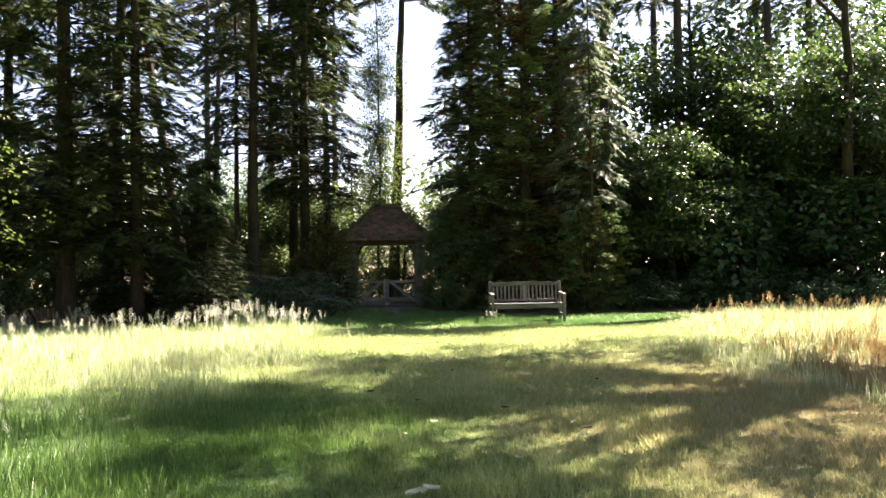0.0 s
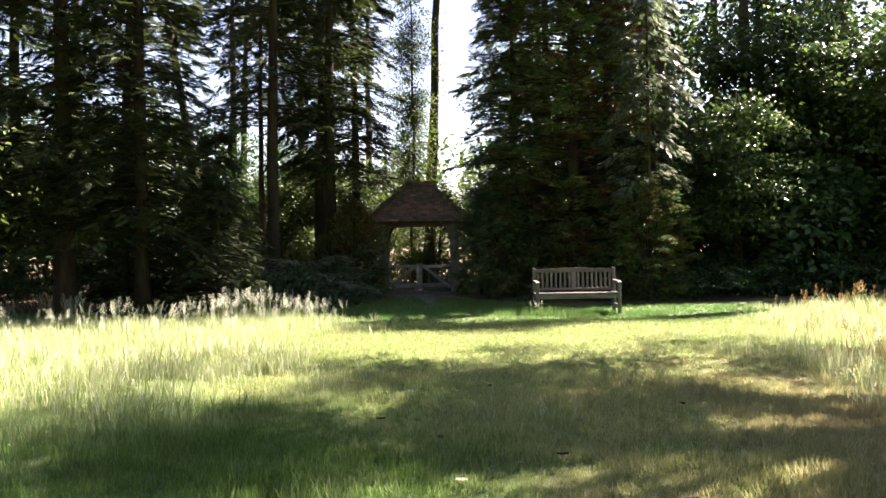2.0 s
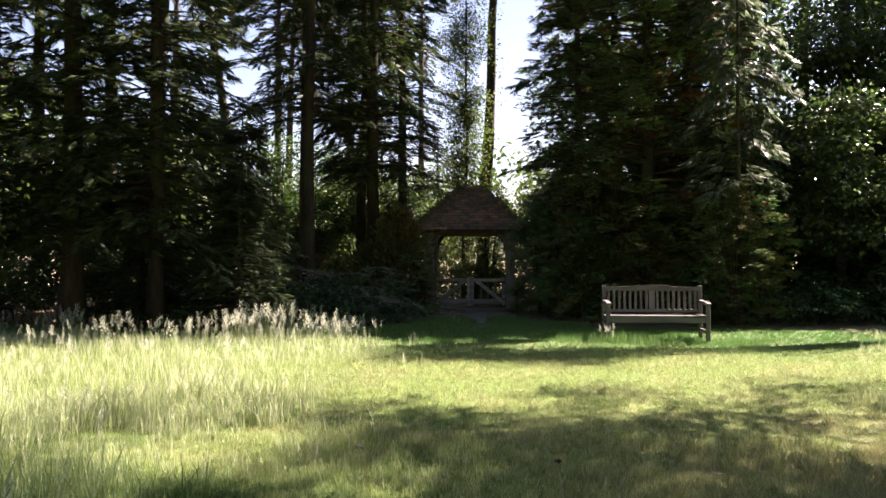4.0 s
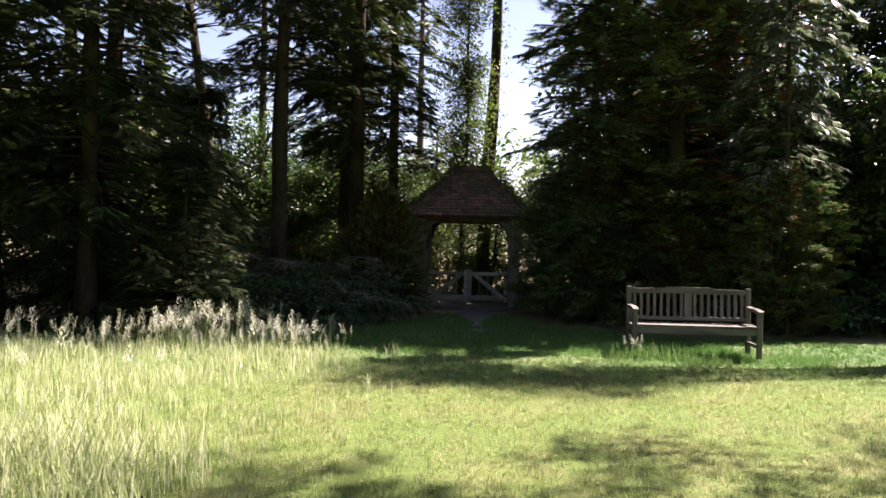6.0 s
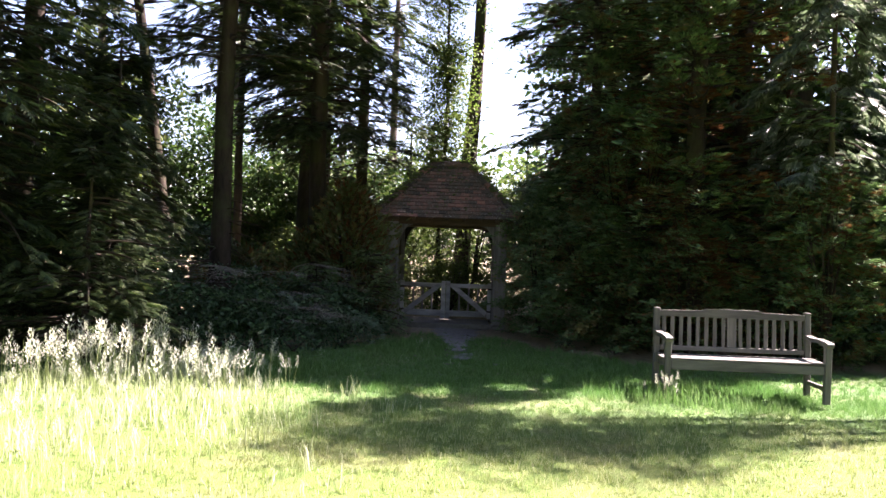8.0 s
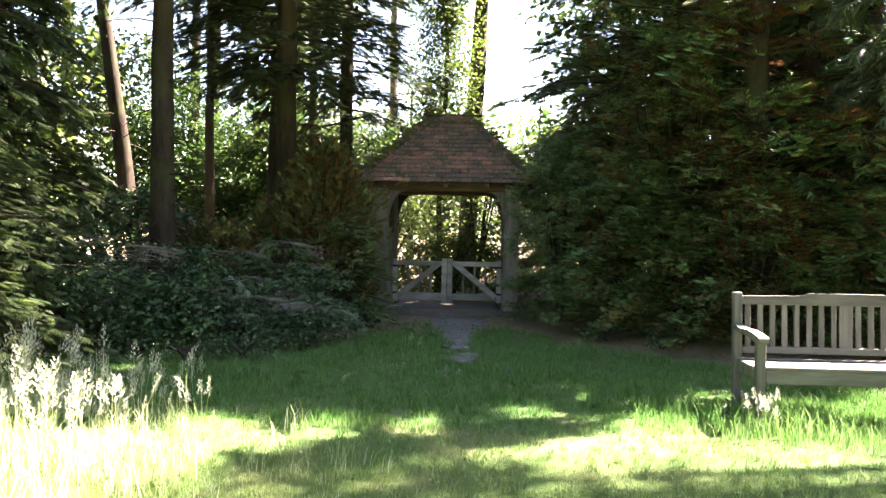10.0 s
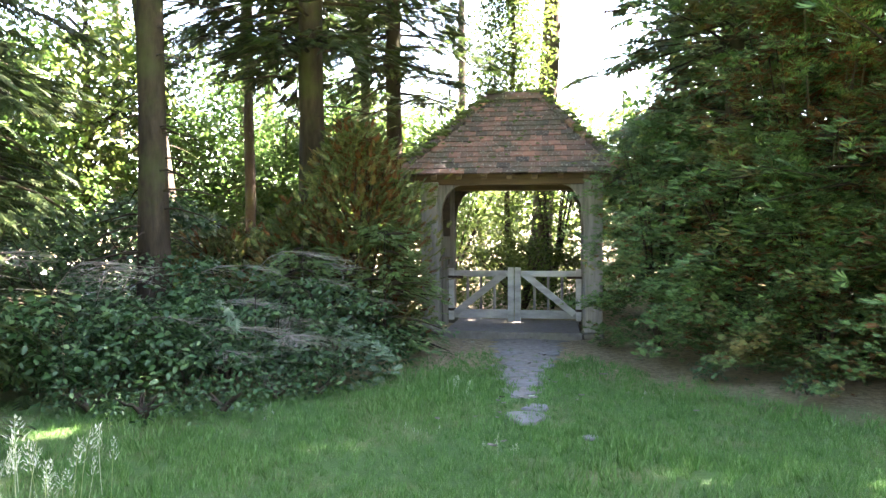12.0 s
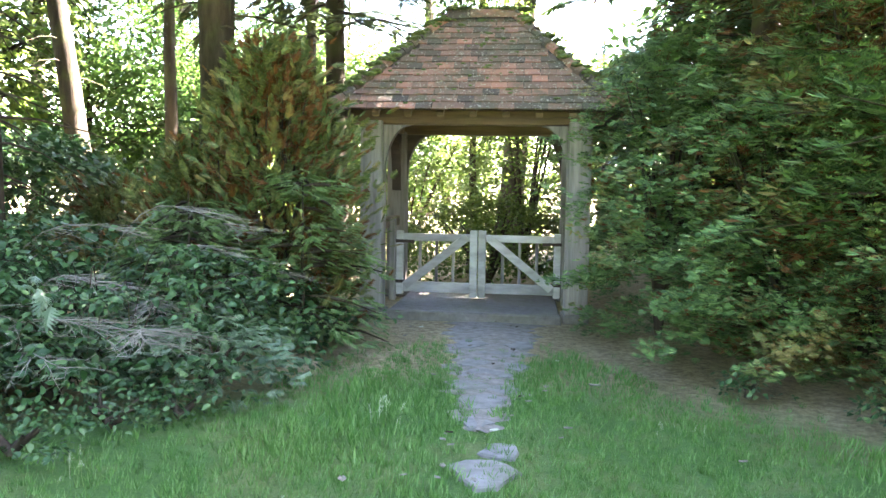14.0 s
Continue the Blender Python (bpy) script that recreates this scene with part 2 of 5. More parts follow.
def stone(name, a, c, scale=9.0):
    m, t, b = material(name)
    pos = position(t)
    n, g = noise_out(t, scale, 7.0, 0.65, pos), noise_out(t, 1.7, 4.0, 0.6, pos)
    col = ramp(t, n, [(0.3, a), (0.7, c)])
    f = node(t, "ShaderNodeMapRange", From_Min=0.45, From_Max=0.7, To_Max=0.55)
    t.links.new(g, f.inputs["Value"])
    col = mixed(t, f.outputs[0], col, (0.10, 0.095, 0.06))
    t.links.new(col, b.inputs["Base Color"])
    b.inputs["Roughness"].default_value = 0.75
    bump(t, b, n, 0.7, 0.015)
    return m


STONE = stone("grey_stone", (0.085, 0.082, 0.082), (0.21, 0.205, 0.208))
EARTH = stone("trodden_earth", (0.06, 0.05, 0.043), (0.24, 0.215, 0.20), 13.0)
SLAB = stone("gate_floor_stone", (0.065, 0.058, 0.05), (0.15, 0.135, 0.125), 14.0)

m, t, b = material("turf")
pos = position(t)
n = noise_out(t, 55.0, 6.0, 0.75, pos)
green = ramp(t, n, [(0.25, (0.04, 0.085, 0.012)), (0.55, (0.115, 0.19, 0.024)), (0.8, (0.20, 0.26, 0.045))])
strawc = ramp(t, n, [(0.25, (0.13, 0.11, 0.055)), (0.55, (0.29, 0.24, 0.12)), (0.8, (0.42, 0.36, 0.19))])
green = mixed(t, green_shade_factor(t), green, ramp(t, n, [(0.25, (0.015, 0.055, 0.01)), (0.55, (0.045, 0.13, 0.022)), (0.8, (0.10, 0.20, 0.045))]))
# the near lawn's shade, put into the turf colour as well
near_dark = near_shade_factor(t)
green = mixed(t, near_dark, green, ramp(t, n, [(0.25, (0.012, 0.045, 0.006)), (0.55, (0.035, 0.10, 0.012)), (0.8, (0.08, 0.16, 0.03))]))
parched = math_node(t, "MULTIPLY", dry_factor(t), math_node(t, "SUBTRACT", 1.0, math_node(t, "MULTIPLY", near_dark, 0.75)))
col = mixed(t, parched, green, strawc)
sep = t.nodes.new("ShaderNodeSeparateXYZ")
t.links.new(pos, sep.inputs[0])
wood = node(t, "ShaderNodeMapRange", From_Min=22.9, From_Max=23.9)
side = math_node(t, "MULTIPLY", math_node(t, "ABSOLUTE", math_node(t, "ADD", sep.outputs["X"], 0.4), 0.0), 0.62)
edge = math_node(t, "ADD", math_node(t, "ADD", sep.outputs["Y"], math_node(t, "MINIMUM", side, 1.9)), math_node(t, "MULTIPLY", noise_out(t, 1.5, 5.0, 0.65, pos), 1.2))
t.links.new(edge, wood.inputs["Value"])
litter = ramp(t, noise_out(t, 18.0, 6.0, 0.75, pos), [(0.3, (0.10, 0.078, 0.045)), (0.52, (0.27, 0.21, 0.12)), (0.75, (0.44, 0.37, 0.24))])
col = mixed(t, wood.outputs[0], col, litter)
t.links.new(col, b.inputs["Base Color"])
b.inputs["Roughness"].default_value = 0.95
bump(t, b, n, 1.0, 0.04)
TURF = m

# ---- building blocks ----
rng = np.random.default_rng(7)


def tri_mesh(name, V, F, mat, smooth=False):
    me = bpy.data.meshes.new(name)
    V, F = np.asarray(V, np.float32).reshape(-1, 3), np.asarray(F, np.int32).reshape(-1, 3)
    me.vertices.add(len(V))
    me.vertices.foreach_set("co", V.ravel())
    me.loops.add(F.size)
    me.loops.foreach_set("vertex_index", F.ravel())
    me.polygons.add(len(F))
    me.polygons.foreach_set("loop_start", np.arange(0, F.size, 3, dtype=np.int32))
    if smooth:
        me.polygons.foreach_set("use_smooth", np.ones(len(F), bool))
    me.materials.append(mat)
    me.update(calc_edges=True)
    me.validate()
    return me


def mesh_part(name, me, parent=None, label=""):
    ob = new(name, me)
    ob.parent = parent
    return tagged(ob, label)


def part(name, bm, mat, parent=None, label=""):
    me = bpy.data.meshes.new(name)
    bm.to_mesh(me)
    bm.free()
    me.materials.append(mat)
    return mesh_part(name, me, parent, label)


def thing(name, m, label, category, group=""):
    ob = new(name)
    ob.empty_display_size = 0.2
    ob.matrix_world = m
    return tagged(ob, label, category, group)


def bar_mesh(size, loc, rot=(0, 0, 0), bevel=0.006, jitter=0.0):
    """A sawn timber: bevelled edges, its corners a little out of true."""
    bm = bmesh.new()
    bmesh.ops.create_cube(bm, size=1.0)
    bmesh.ops.scale(bm, vec=size, verts=bm.verts)
    for v in bm.verts:
        v.co += Vector([random.uniform(-jitter, jitter) for _ in range(3)])
    if bevel:
        bmesh.ops.bevel(bm, geom=bm.edges[:], offset=bevel, segments=1, affect="EDGES")
    bmesh.ops.transform(bm, matrix=pose(*loc, *rot), verts=bm.verts)
    return bm


def bar(name, size, loc, mat, parent, rot=(0, 0, 0), bevel=0.006, jitter=0.003, label=""):
    return part(name, bar_mesh(size, loc, rot, bevel, jitter), mat, parent, label)


def plate(name, outline, thick, mat, parent, axis="y", at=0.0, label=""):
    """A board cut to an outline (u, w) and thick along one axis."""
    bm = bmesh.new()
    a = [bm.verts.new((u, at - thick / 2, w) if axis == "y" else (at - thick / 2, u, w)) for u, w in outline]
    c = [bm.verts.new((u, at + thick / 2, w) if axis == "y" else (at + thick / 2, u, w)) for u, w in outline]
    n = len(outline)
    bm.faces.new(a)
    bm.faces.new(c[::-1])
    for i in range(n):
        bm.faces.new((a[i], c[i], c[(i + 1) % n], a[(i + 1) % n]))
    bmesh.ops.recalc_face_normals(bm, faces=bm.faces)
    return part(name, bm, mat, parent, label)


def tube(points, radii, sides=8, rough=0.0):
    """Vertices and triangles of a tapering limb along points."""
    P, R = np.asarray(points, float), np.asarray(radii, float)
    d = np.gradient(P, axis=0)
    d /= np.linalg.norm(d, axis=1, keepdims=True) + 1e-9
    ref = np.where(np.abs(d[:, 2:3]) > 0.8, np.array([[1.0, 0, 0]]), np.array([[0, 0, 1.0]]))
    u = np.cross(ref, d)
    u /= np.linalg.norm(u, axis=1, keepdims=True) + 1e-9
    w = np.cross(d, u)
    a = np.arange(sides) * 2 * np.pi / sides
    rr = R[:, None] * (1 + rough * rng.standard_normal((len(P), sides)))
    V = P[:, None] + rr[..., None] * (np.cos(a)[None, :, None] * u[:, None] + np.sin(a)[None, :, None] * w[:, None])
    F = []
    for i in range(len(P) - 1):
        for j in range(sides):
            k = (j + 1) % sides
            p, q, r, s = i * sides + j, i * sides + k, (i + 1) * sides + k, (i + 1) * sides + j
            F += [(p, q, r), (p, r, s)]
    return V.reshape(-1, 3), np.array(F)


def joined(pieces):
    V, F, n = [], [], 0
    for v, f in pieces:
        V.append(v)
        F.append(np.asarray(f) + n)
        n += len(v)
    return np.concatenate(V), np.concatenate(F)


def unit(a):
    return a / (np.linalg.norm(a, axis=-1, keepdims=True) + 1e-9)


def scatter(template, place, ahead, up, size):
    """Copies of a small template (its length along y, its face along z) as one set of triangles."""
    tv, tf = template
    y = unit(ahead)
    x = unit(np.cross(y, up))
    z = np.cross(x, y)
    R = np.stack([x, y, z], axis=-1) * np.asarray(size).reshape(-1, 1, 1)
    V = np.einsum("nij,kj->nki", R, tv) + place[:, None]
    F = tf[None] + (np.arange(len(place)) * len(tv))[:, None, None]
    return V.reshape(-1, 3), F.reshape(-1, 3)


def frond_template(pairs=5, width=0.42, droop=0.12):
    v, f = [], []
    for i in range(pairs):
        y = 0.06 + 0.8 * i / pairs
        w = width * (1 - 0.55 * i / pairs) * (0.75 if i == 0 else 1)
        for s in (-1, 1):
            n = len(v)
            v += [(0, y - 0.07, 0), (0, y + 0.09, 0), (s * w, y + 0.24, -droop * w * 2 - droop * y * y)]
            f.append((n, n + 1, n + 2))
    n = len(v)
    v += [(-0.06, 0.74, -droop * 0.4), (0.06, 0.74, -droop * 0.4), (0, 1.05, -droop)]
    f.append((n, n + 1, n + 2))
    return np.array(v, float), np.array(f)


def leaf_cluster_template(count=6, spread=1.0, seed=1, wide=0.3, oval=False):
    g = np.random.default_rng(seed)
    v, f = [], []
    for i in range(count):
        a = i * 2.4 + g.uniform(-0.4, 0.4)
        c = np.array([math.sin(a), math.cos(a), 0]) * g.uniform(0.1, 0.55) * spread + np.array([0, 0.35, g.uniform(-0.25, 0.25)])
        d = unit(np.array([math.sin(a), math.cos(a), g.uniform(-0.5, 0.25)]))
        side = unit(np.cross(d, (g.uniform(-0.5, 0.5), g.uniform(-0.5, 0.5), 1)))
        up = np.cross(side, d)
        ln, w = g.uniform(0.42, 0.6), wide * g.uniform(0.45, 0.62)
        n = len(v)
        if oval:
            v += [c, c + d * ln * 0.28 + side * w * 0.8 + up * 0.05, c + d * ln * 0.66 + side * w * 0.72 + up * 0.04, c + d * ln - up * 0.06, c + d * ln * 0.66 - side * w * 0.72 + up * 0.04, c + d * ln * 0.28 - side * w * 0.8 + up * 0.05]
            f += [(n, n + 1, n + 3), (n + 1, n + 2, n + 3), (n, n + 3, n + 5), (n + 5, n + 3, n + 4)]
            continue
        v += [c, c + d * ln * 0.45 + side * w + up * 0.05, c + d * ln - up * 0.05, c + d * ln * 0.45 - side * w + up * 0.05]
        f += [(n, n + 1, n + 2), (n, n + 2, n + 3)]
    return np.array(v, float), np.array(f)


def tuft_template(blades=6, spread=0.35, width=0.075, bend=0.45, parts=1, seed=3):
    """Blades stand along z, one unit high."""
    g = np.random.default_rng(seed)
    v, f = [], []
    for i in range(blades):
        a, b2 = g.uniform(0, 6.28), g.uniform(0, 6.28)
        o = np.array([math.cos(a), math.sin(a), 0]) * g.uniform(0, spread)
        lean = np.array([math.cos(b2), math.sin(b2), 0]) * g.uniform(0.1, bend)
        s = np.array([-math.sin(b2 + 0.7), math.cos(b2 + 0.7), 0]) * width * g.uniform(0.7, 1.2)
        h = g.uniform(0.6, 1.0)
        n = len(v)
        if parts == 1:
            v += [o - s, o + s, o + lean + (0, 0, h)]
            f.append((n, n + 1, n + 2))
        else:
            mid = o + lean * 0.3 + np.array((0, 0, h * 0.6))
            v += [o - s, o + s, mid - s * 0.8, mid + s * 0.8, o + lean * 1.1 + (0, 0, h)]
            f += [(n, n + 1, n + 3), (n, n + 3, n + 2), (n + 2, n + 3, n + 4)]
    return np.array(v, float), np.array(f)


FROND = frond_template(6, 0.34, 0.12)
FROND_FINE = frond_template(6, 0.36, 0.2)
LEAVES = leaf_cluster_template()
LEAVES_B = leaf_cluster_template(4, 1.1, 5, 0.40, True)
Z = np.array([0.0, 0.0, 1.0])


def fan_template(fingers=7):
    v, f = [], []
    for i, a in enumerate(np.linspace(-1.15, 1.15, fingers)):
        n = len(v)
        ln = 0.95 - 0.28 * abs(a)
        d, s = np.array([math.sin(a), math.cos(a), 0]), np.array([math.cos(a), -math.sin(a), 0])
        v += [d * 0.08, d * 0.72 * ln - s * 0.085 + (0, 0, 0.06), d * ln + s * 0.04 + (0, 0, 0.14 + 0.05 * (i % 2))]
        f.append((n, n + 2, n + 1))
    return np.array(v, float), np.array(f)


FAN = fan_template()
# ---- kinds of plant ----
def stem_points(h, lean, wob, n=15):
    s = np.linspace(0, 1, n)
    w = np.cumsum(rng.normal(0, wob, (n, 2)), axis=0) * (s[:, None] > 0)
    return np.stack([lean[0] * s + w[:, 0], lean[1] * s + w[:, 1], s * h], axis=1)


def at_height(pts, z):
    return np.stack([np.interp(z, pts[:, 2], pts[:, i]) for i in (0, 1)] + [z], axis=-1)


def conifer(name, x, y, h, r, radius, base, branches, sprays, size, mat, label, lean=(0, 0), droop=0.35, frond=FROND, barkmat=None, skew=0.8, second=None, flat=0.25, bare=0, taper=1.3):
    """A conifer: one straight bole, tiers of drooping boughs, each bough carrying flat fronds."""
    top = thing(name, pose(x, y, 0), label, "conifer tree")
    pts = stem_points(h, lean, 0.008 * h / 9)
    s = np.linspace(0, 1, len(pts))
    rad = radius * (1 - 0.85 * s) * np.where(s == 0, 1.35, 1)
    pieces = [tube(pts, rad, 14, 0.06)]
    z = base + (h - base) * rng.random(branches) ** (1 / skew) * 0.98
    th = rng.random(branches) * 2 * np.pi
    k = (z - base) / (h - base)
    ln = r * (1 - k ** taper) * rng.uniform(0.7, 1.12, branches) + 0.25
    o = at_height(pts, z)
    d = np.stack([np.cos(th), np.sin(th), rng.uniform(-0.1, 0.3, branches)], axis=1)
    S = rng.random((branches, sprays)) ** 0.75 * 0.85 + 0.18
    P = o[:, None] + d[:, None] * (ln[:, None] * S)[..., None]
    P[..., 2] -= droop * ln[:, None] * S ** 2
    side = np.stack([-np.sin(th), np.cos(th), np.zeros(branches)], axis=1)
    sgn = np.where(rng.random((branches, sprays)) < 0.5, -1, 1)
    P += side[:, None] * (sgn * rng.random((branches, sprays)) * 0.28 * ln[:, None] * (1.15 - S))[..., None]
    P[..., 2] += rng.normal(0, 0.06, P.shape[:2])
    ah = d[:, None] * rng.uniform(0.5, 1.2, (branches, sprays, 1)) + side[:, None] * (sgn * rng.uniform(0.2, 1.0, (branches, sprays)))[..., None]
    ah[..., 2] -= droop * rng.uniform(0.4, 1.4, (branches, sprays)) * (0.5 + S)
    up = Z + rng.normal(0, flat, (branches, sprays, 3))
    sz = size * rng.uniform(0.65, 1.35, branches * sprays)
    P2, A2, U2 = P.reshape(-1, 3), ah.reshape(-1, 3), up.reshape(-1, 3)
    boughs = []
    for i in range(branches):
        q = np.linspace(0, 1, 4)
        line = o[i] + d[i] * (ln[i] * q)[:, None]
        line[:, 2] -= droop * ln[i] * q ** 2
        boughs.append(tube(line, [0.03 * radius / 0.15, 0.02, 0.012, 0.005], 3))
    for i in range(bare):
        zz = rng.uniform(0.8, base + 1.0)
        a = rng.random() * 6.28
        L = rng.uniform(0.4, 1.3)
        q = np.linspace(0, 1, 4)
        line = at_height(pts, np.array([zz]))[0] + np.stack([np.cos(a) * q * L, np.sin(a) * q * L, 0.12 * q - 0.35 * q * q], axis=1)
        boughs.append(tube(line, [0.016, 0.012, 0.008, 0.003], 3))
    mesh_part("trunk", tri_mesh("trunk", *joined(pieces), barkmat or BARK, True), top, "ridged brown bark")
    tagged(mesh_part("branchwork", tri_mesh("branchwork", *joined(boughs), barkmat or BARK, True), top), kind="stuff")
    if second:
        patch = 0.5 + 0.5 * np.sin(2.3 * P2[:, 0] + 1.1 * P2[:, 2] + x) * np.sin(1.9 * P2[:, 2] - 1.3 * P2[:, 1])
        pick = rng.random(len(P2)) < second[1] * 2.2 * patch ** 2 * np.clip(1.6 - S.ravel() * 1.2, 0.35, 1.0)
        mesh_part("withered_foliage", tri_mesh("withered", *scatter(frond, P2[pick], A2[pick], U2[pick], sz[pick]), second[0]), top, "withered russet foliage")
        P2, A2, U2, sz = P2[~pick], A2[~pick], U2[~pick], sz[~pick]
    mesh_part("crown", tri_mesh("crown", *scatter(frond, P2, A2, U2, sz), mat), top)
    return top


def broadleaf(name, x, y, h, radius, crown, clumps, per, size, mat, label, lean=(0, 0), category="tree", barkmat=None, template=LEAVES, tight=0.42, group="", flat=0.62):
    """A leafy tree: bole, forking limbs, clumps of leaves round the limbs' ends with gaps between. crown: cx, cy, cz, rx, ry, rz from the foot."""
    top = thing(name, pose(x, y, 0), label, category, group)
    cx, cy, cz, rx, ry, rz = crown
    pts = stem_points(h, lean, 0.02 * h / 9)
    s = np.linspace(0, 1, len(pts))
    pieces = [tube(pts, radius * (1 - 0.8 * s) * np.where(s == 0, 1.3, 1), 10, 0.05)]
    g = unit(rng.standard_normal((clumps, 3))) * (rng.random((clumps, 1)) ** 0.4)
    g[:, 2] = np.where(g[:, 2] < -0.65, g[:, 2] * 0.5, g[:, 2])
    C = np.array([cx, cy, cz]) + g * np.array([rx, ry, rz])
    limbs = []
    for i in range(min(clumps, 18)):
        z0 = min(h * 0.95, max(h * 0.3, C[i, 2] - 0.55 * math.hypot(C[i, 0], C[i, 1])))
        a = at_height(pts, np.array([z0]))[0]
        q = np.linspace(0, 1, 5)[:, None]
        line = a + (C[i] - a) * q
        line[:, 2] += 0.12 * np.sin(q[:, 0] * np.pi) * np.linalg.norm(C[i] - a)
        limbs.append(tube(line, np.linspace(radius * 0.35, 0.012, 5), 5, 0.05))
    trunk = mesh_part("trunk", tri_mesh("trunk", *joined(pieces), barkmat or BARK, True), top, "grey-brown trunk")
    for v, f in limbs:
        mesh_part("limb", tri_mesh("limb", v, f, barkmat or BARK, True), trunk)
    spread = tight * rng.uniform(0.6, 1.25, (clumps, 1, 1))
    off = rng.standard_normal((clumps, per, 3)) * spread * np.array([1.0, 1.0, flat])
    P = (C[:, None] + off).reshape(-1, 3)
    A = unit(off.reshape(-1, 3)) + rng.standard_normal((clumps * per, 3)) * 0.5 - 0.35 * Z
    U = Z + rng.normal(0, 0.45, (clumps * per, 3))
    mesh_part("crown", tri_mesh("crown", *scatter(template, P, A, U, size * rng.uniform(0.7, 1.3, clumps * per)), mat), top)
    return top


def bush(name, x, y, rx, ry, h, count, size, mat, label, template=LEAVES, stems=9, low=0.05, rise=(-0.5, 0.45), flat=0.35, out=0.4, ragged=0.05, lumps=1.0, second=None, dome=1.5, shelf=1, pad=(0.075, 0.018)):
    """A rounded, lumpy shrub: stems from one foot, leaves thick at the outside."""
    top = thing(name, pose(x, y, 0), label, "shrub")
    a = rng.random(count) * 2 * np.pi
    k = rng.random(count) ** 0.9
    z = low + (h - low) * k
    lump = 1 + lumps * (0.16 * np.sin(3 * a + 5 * k + x) + 0.12 * np.sin(7 * a - 8 * k + 1.3) + 0.07 * np.sin(13 * a + 17 * k) + 0.085 * np.sin(21 * a - 26 * k))
    prof = np.sqrt(np.clip(1 - np.clip(k, 0, 1) ** (2 * dome), 0, 1)) * (0.86 + 0.14 * np.clip(k * 5, 0, 1))
    rr = prof * lump * (0.55 + 0.47 * rng.random(count) ** 0.45)
    P = np.stack([np.cos(a) * rx * rr, np.sin(a) * ry * rr, z], axis=1) + rng.normal(0, ragged, (count, 3))
    if shelf > 1:
        own = np.arange(count) // shelf
        P, a, prof, rr = P[own], a[own], prof[own], rr[own]
        P = P + rng.normal(0, 1, (count, 3)) * np.array([pad[0], pad[0], pad[1]])
    P[:, 2] = np.maximum(P[:, 2], 0.03)
    A = np.stack([np.cos(a), np.sin(a), rng.uniform(*rise, count)], axis=1) + rng.normal(0, 0.45, (count, 3)) * np.array([1, 1, 0.5])
    U = Z + rng.normal(0, flat, (count, 3)) + out * np.stack([np.cos(a), np.sin(a), 0 * a], axis=1)
    sz = size * rng.uniform(0.65, 1.3, count)
    for i in range(stems):
        b = rng.random() * 6.28
        q = np.linspace(0, 1, 5)
        e = rng.uniform(0.3, 0.75)
        v, f = tube(np.stack([np.cos(b) * rx * e * q ** 1.3, np.sin(b) * ry * e * q ** 1.3, h * 0.85 * q], axis=1) + rng.normal(0, 0.02, (5, 3)) * q[:, None], np.linspace(0.03, 0.006, 5), 4)
        mesh_part("stem", tri_mesh("stem", v, f, BARK, True), top)
    if second:
        pick = rng.random(count) < second[1] * np.clip(1.6 - 1.1 * rr / prof.clip(0.2), 0.15, 1)
        mesh_part("withered_foliage", tri_mesh("withered", *scatter(template, P[pick], A[pick], U[pick], sz[pick]), second[0]), top, second[2])
        P, A, U, sz = P[~pick], A[~pick], U[~pick], sz[~pick]
    mesh_part("foliage", tri_mesh("foliage", *scatter(template, P, A, U, sz), mat), top)
    return top


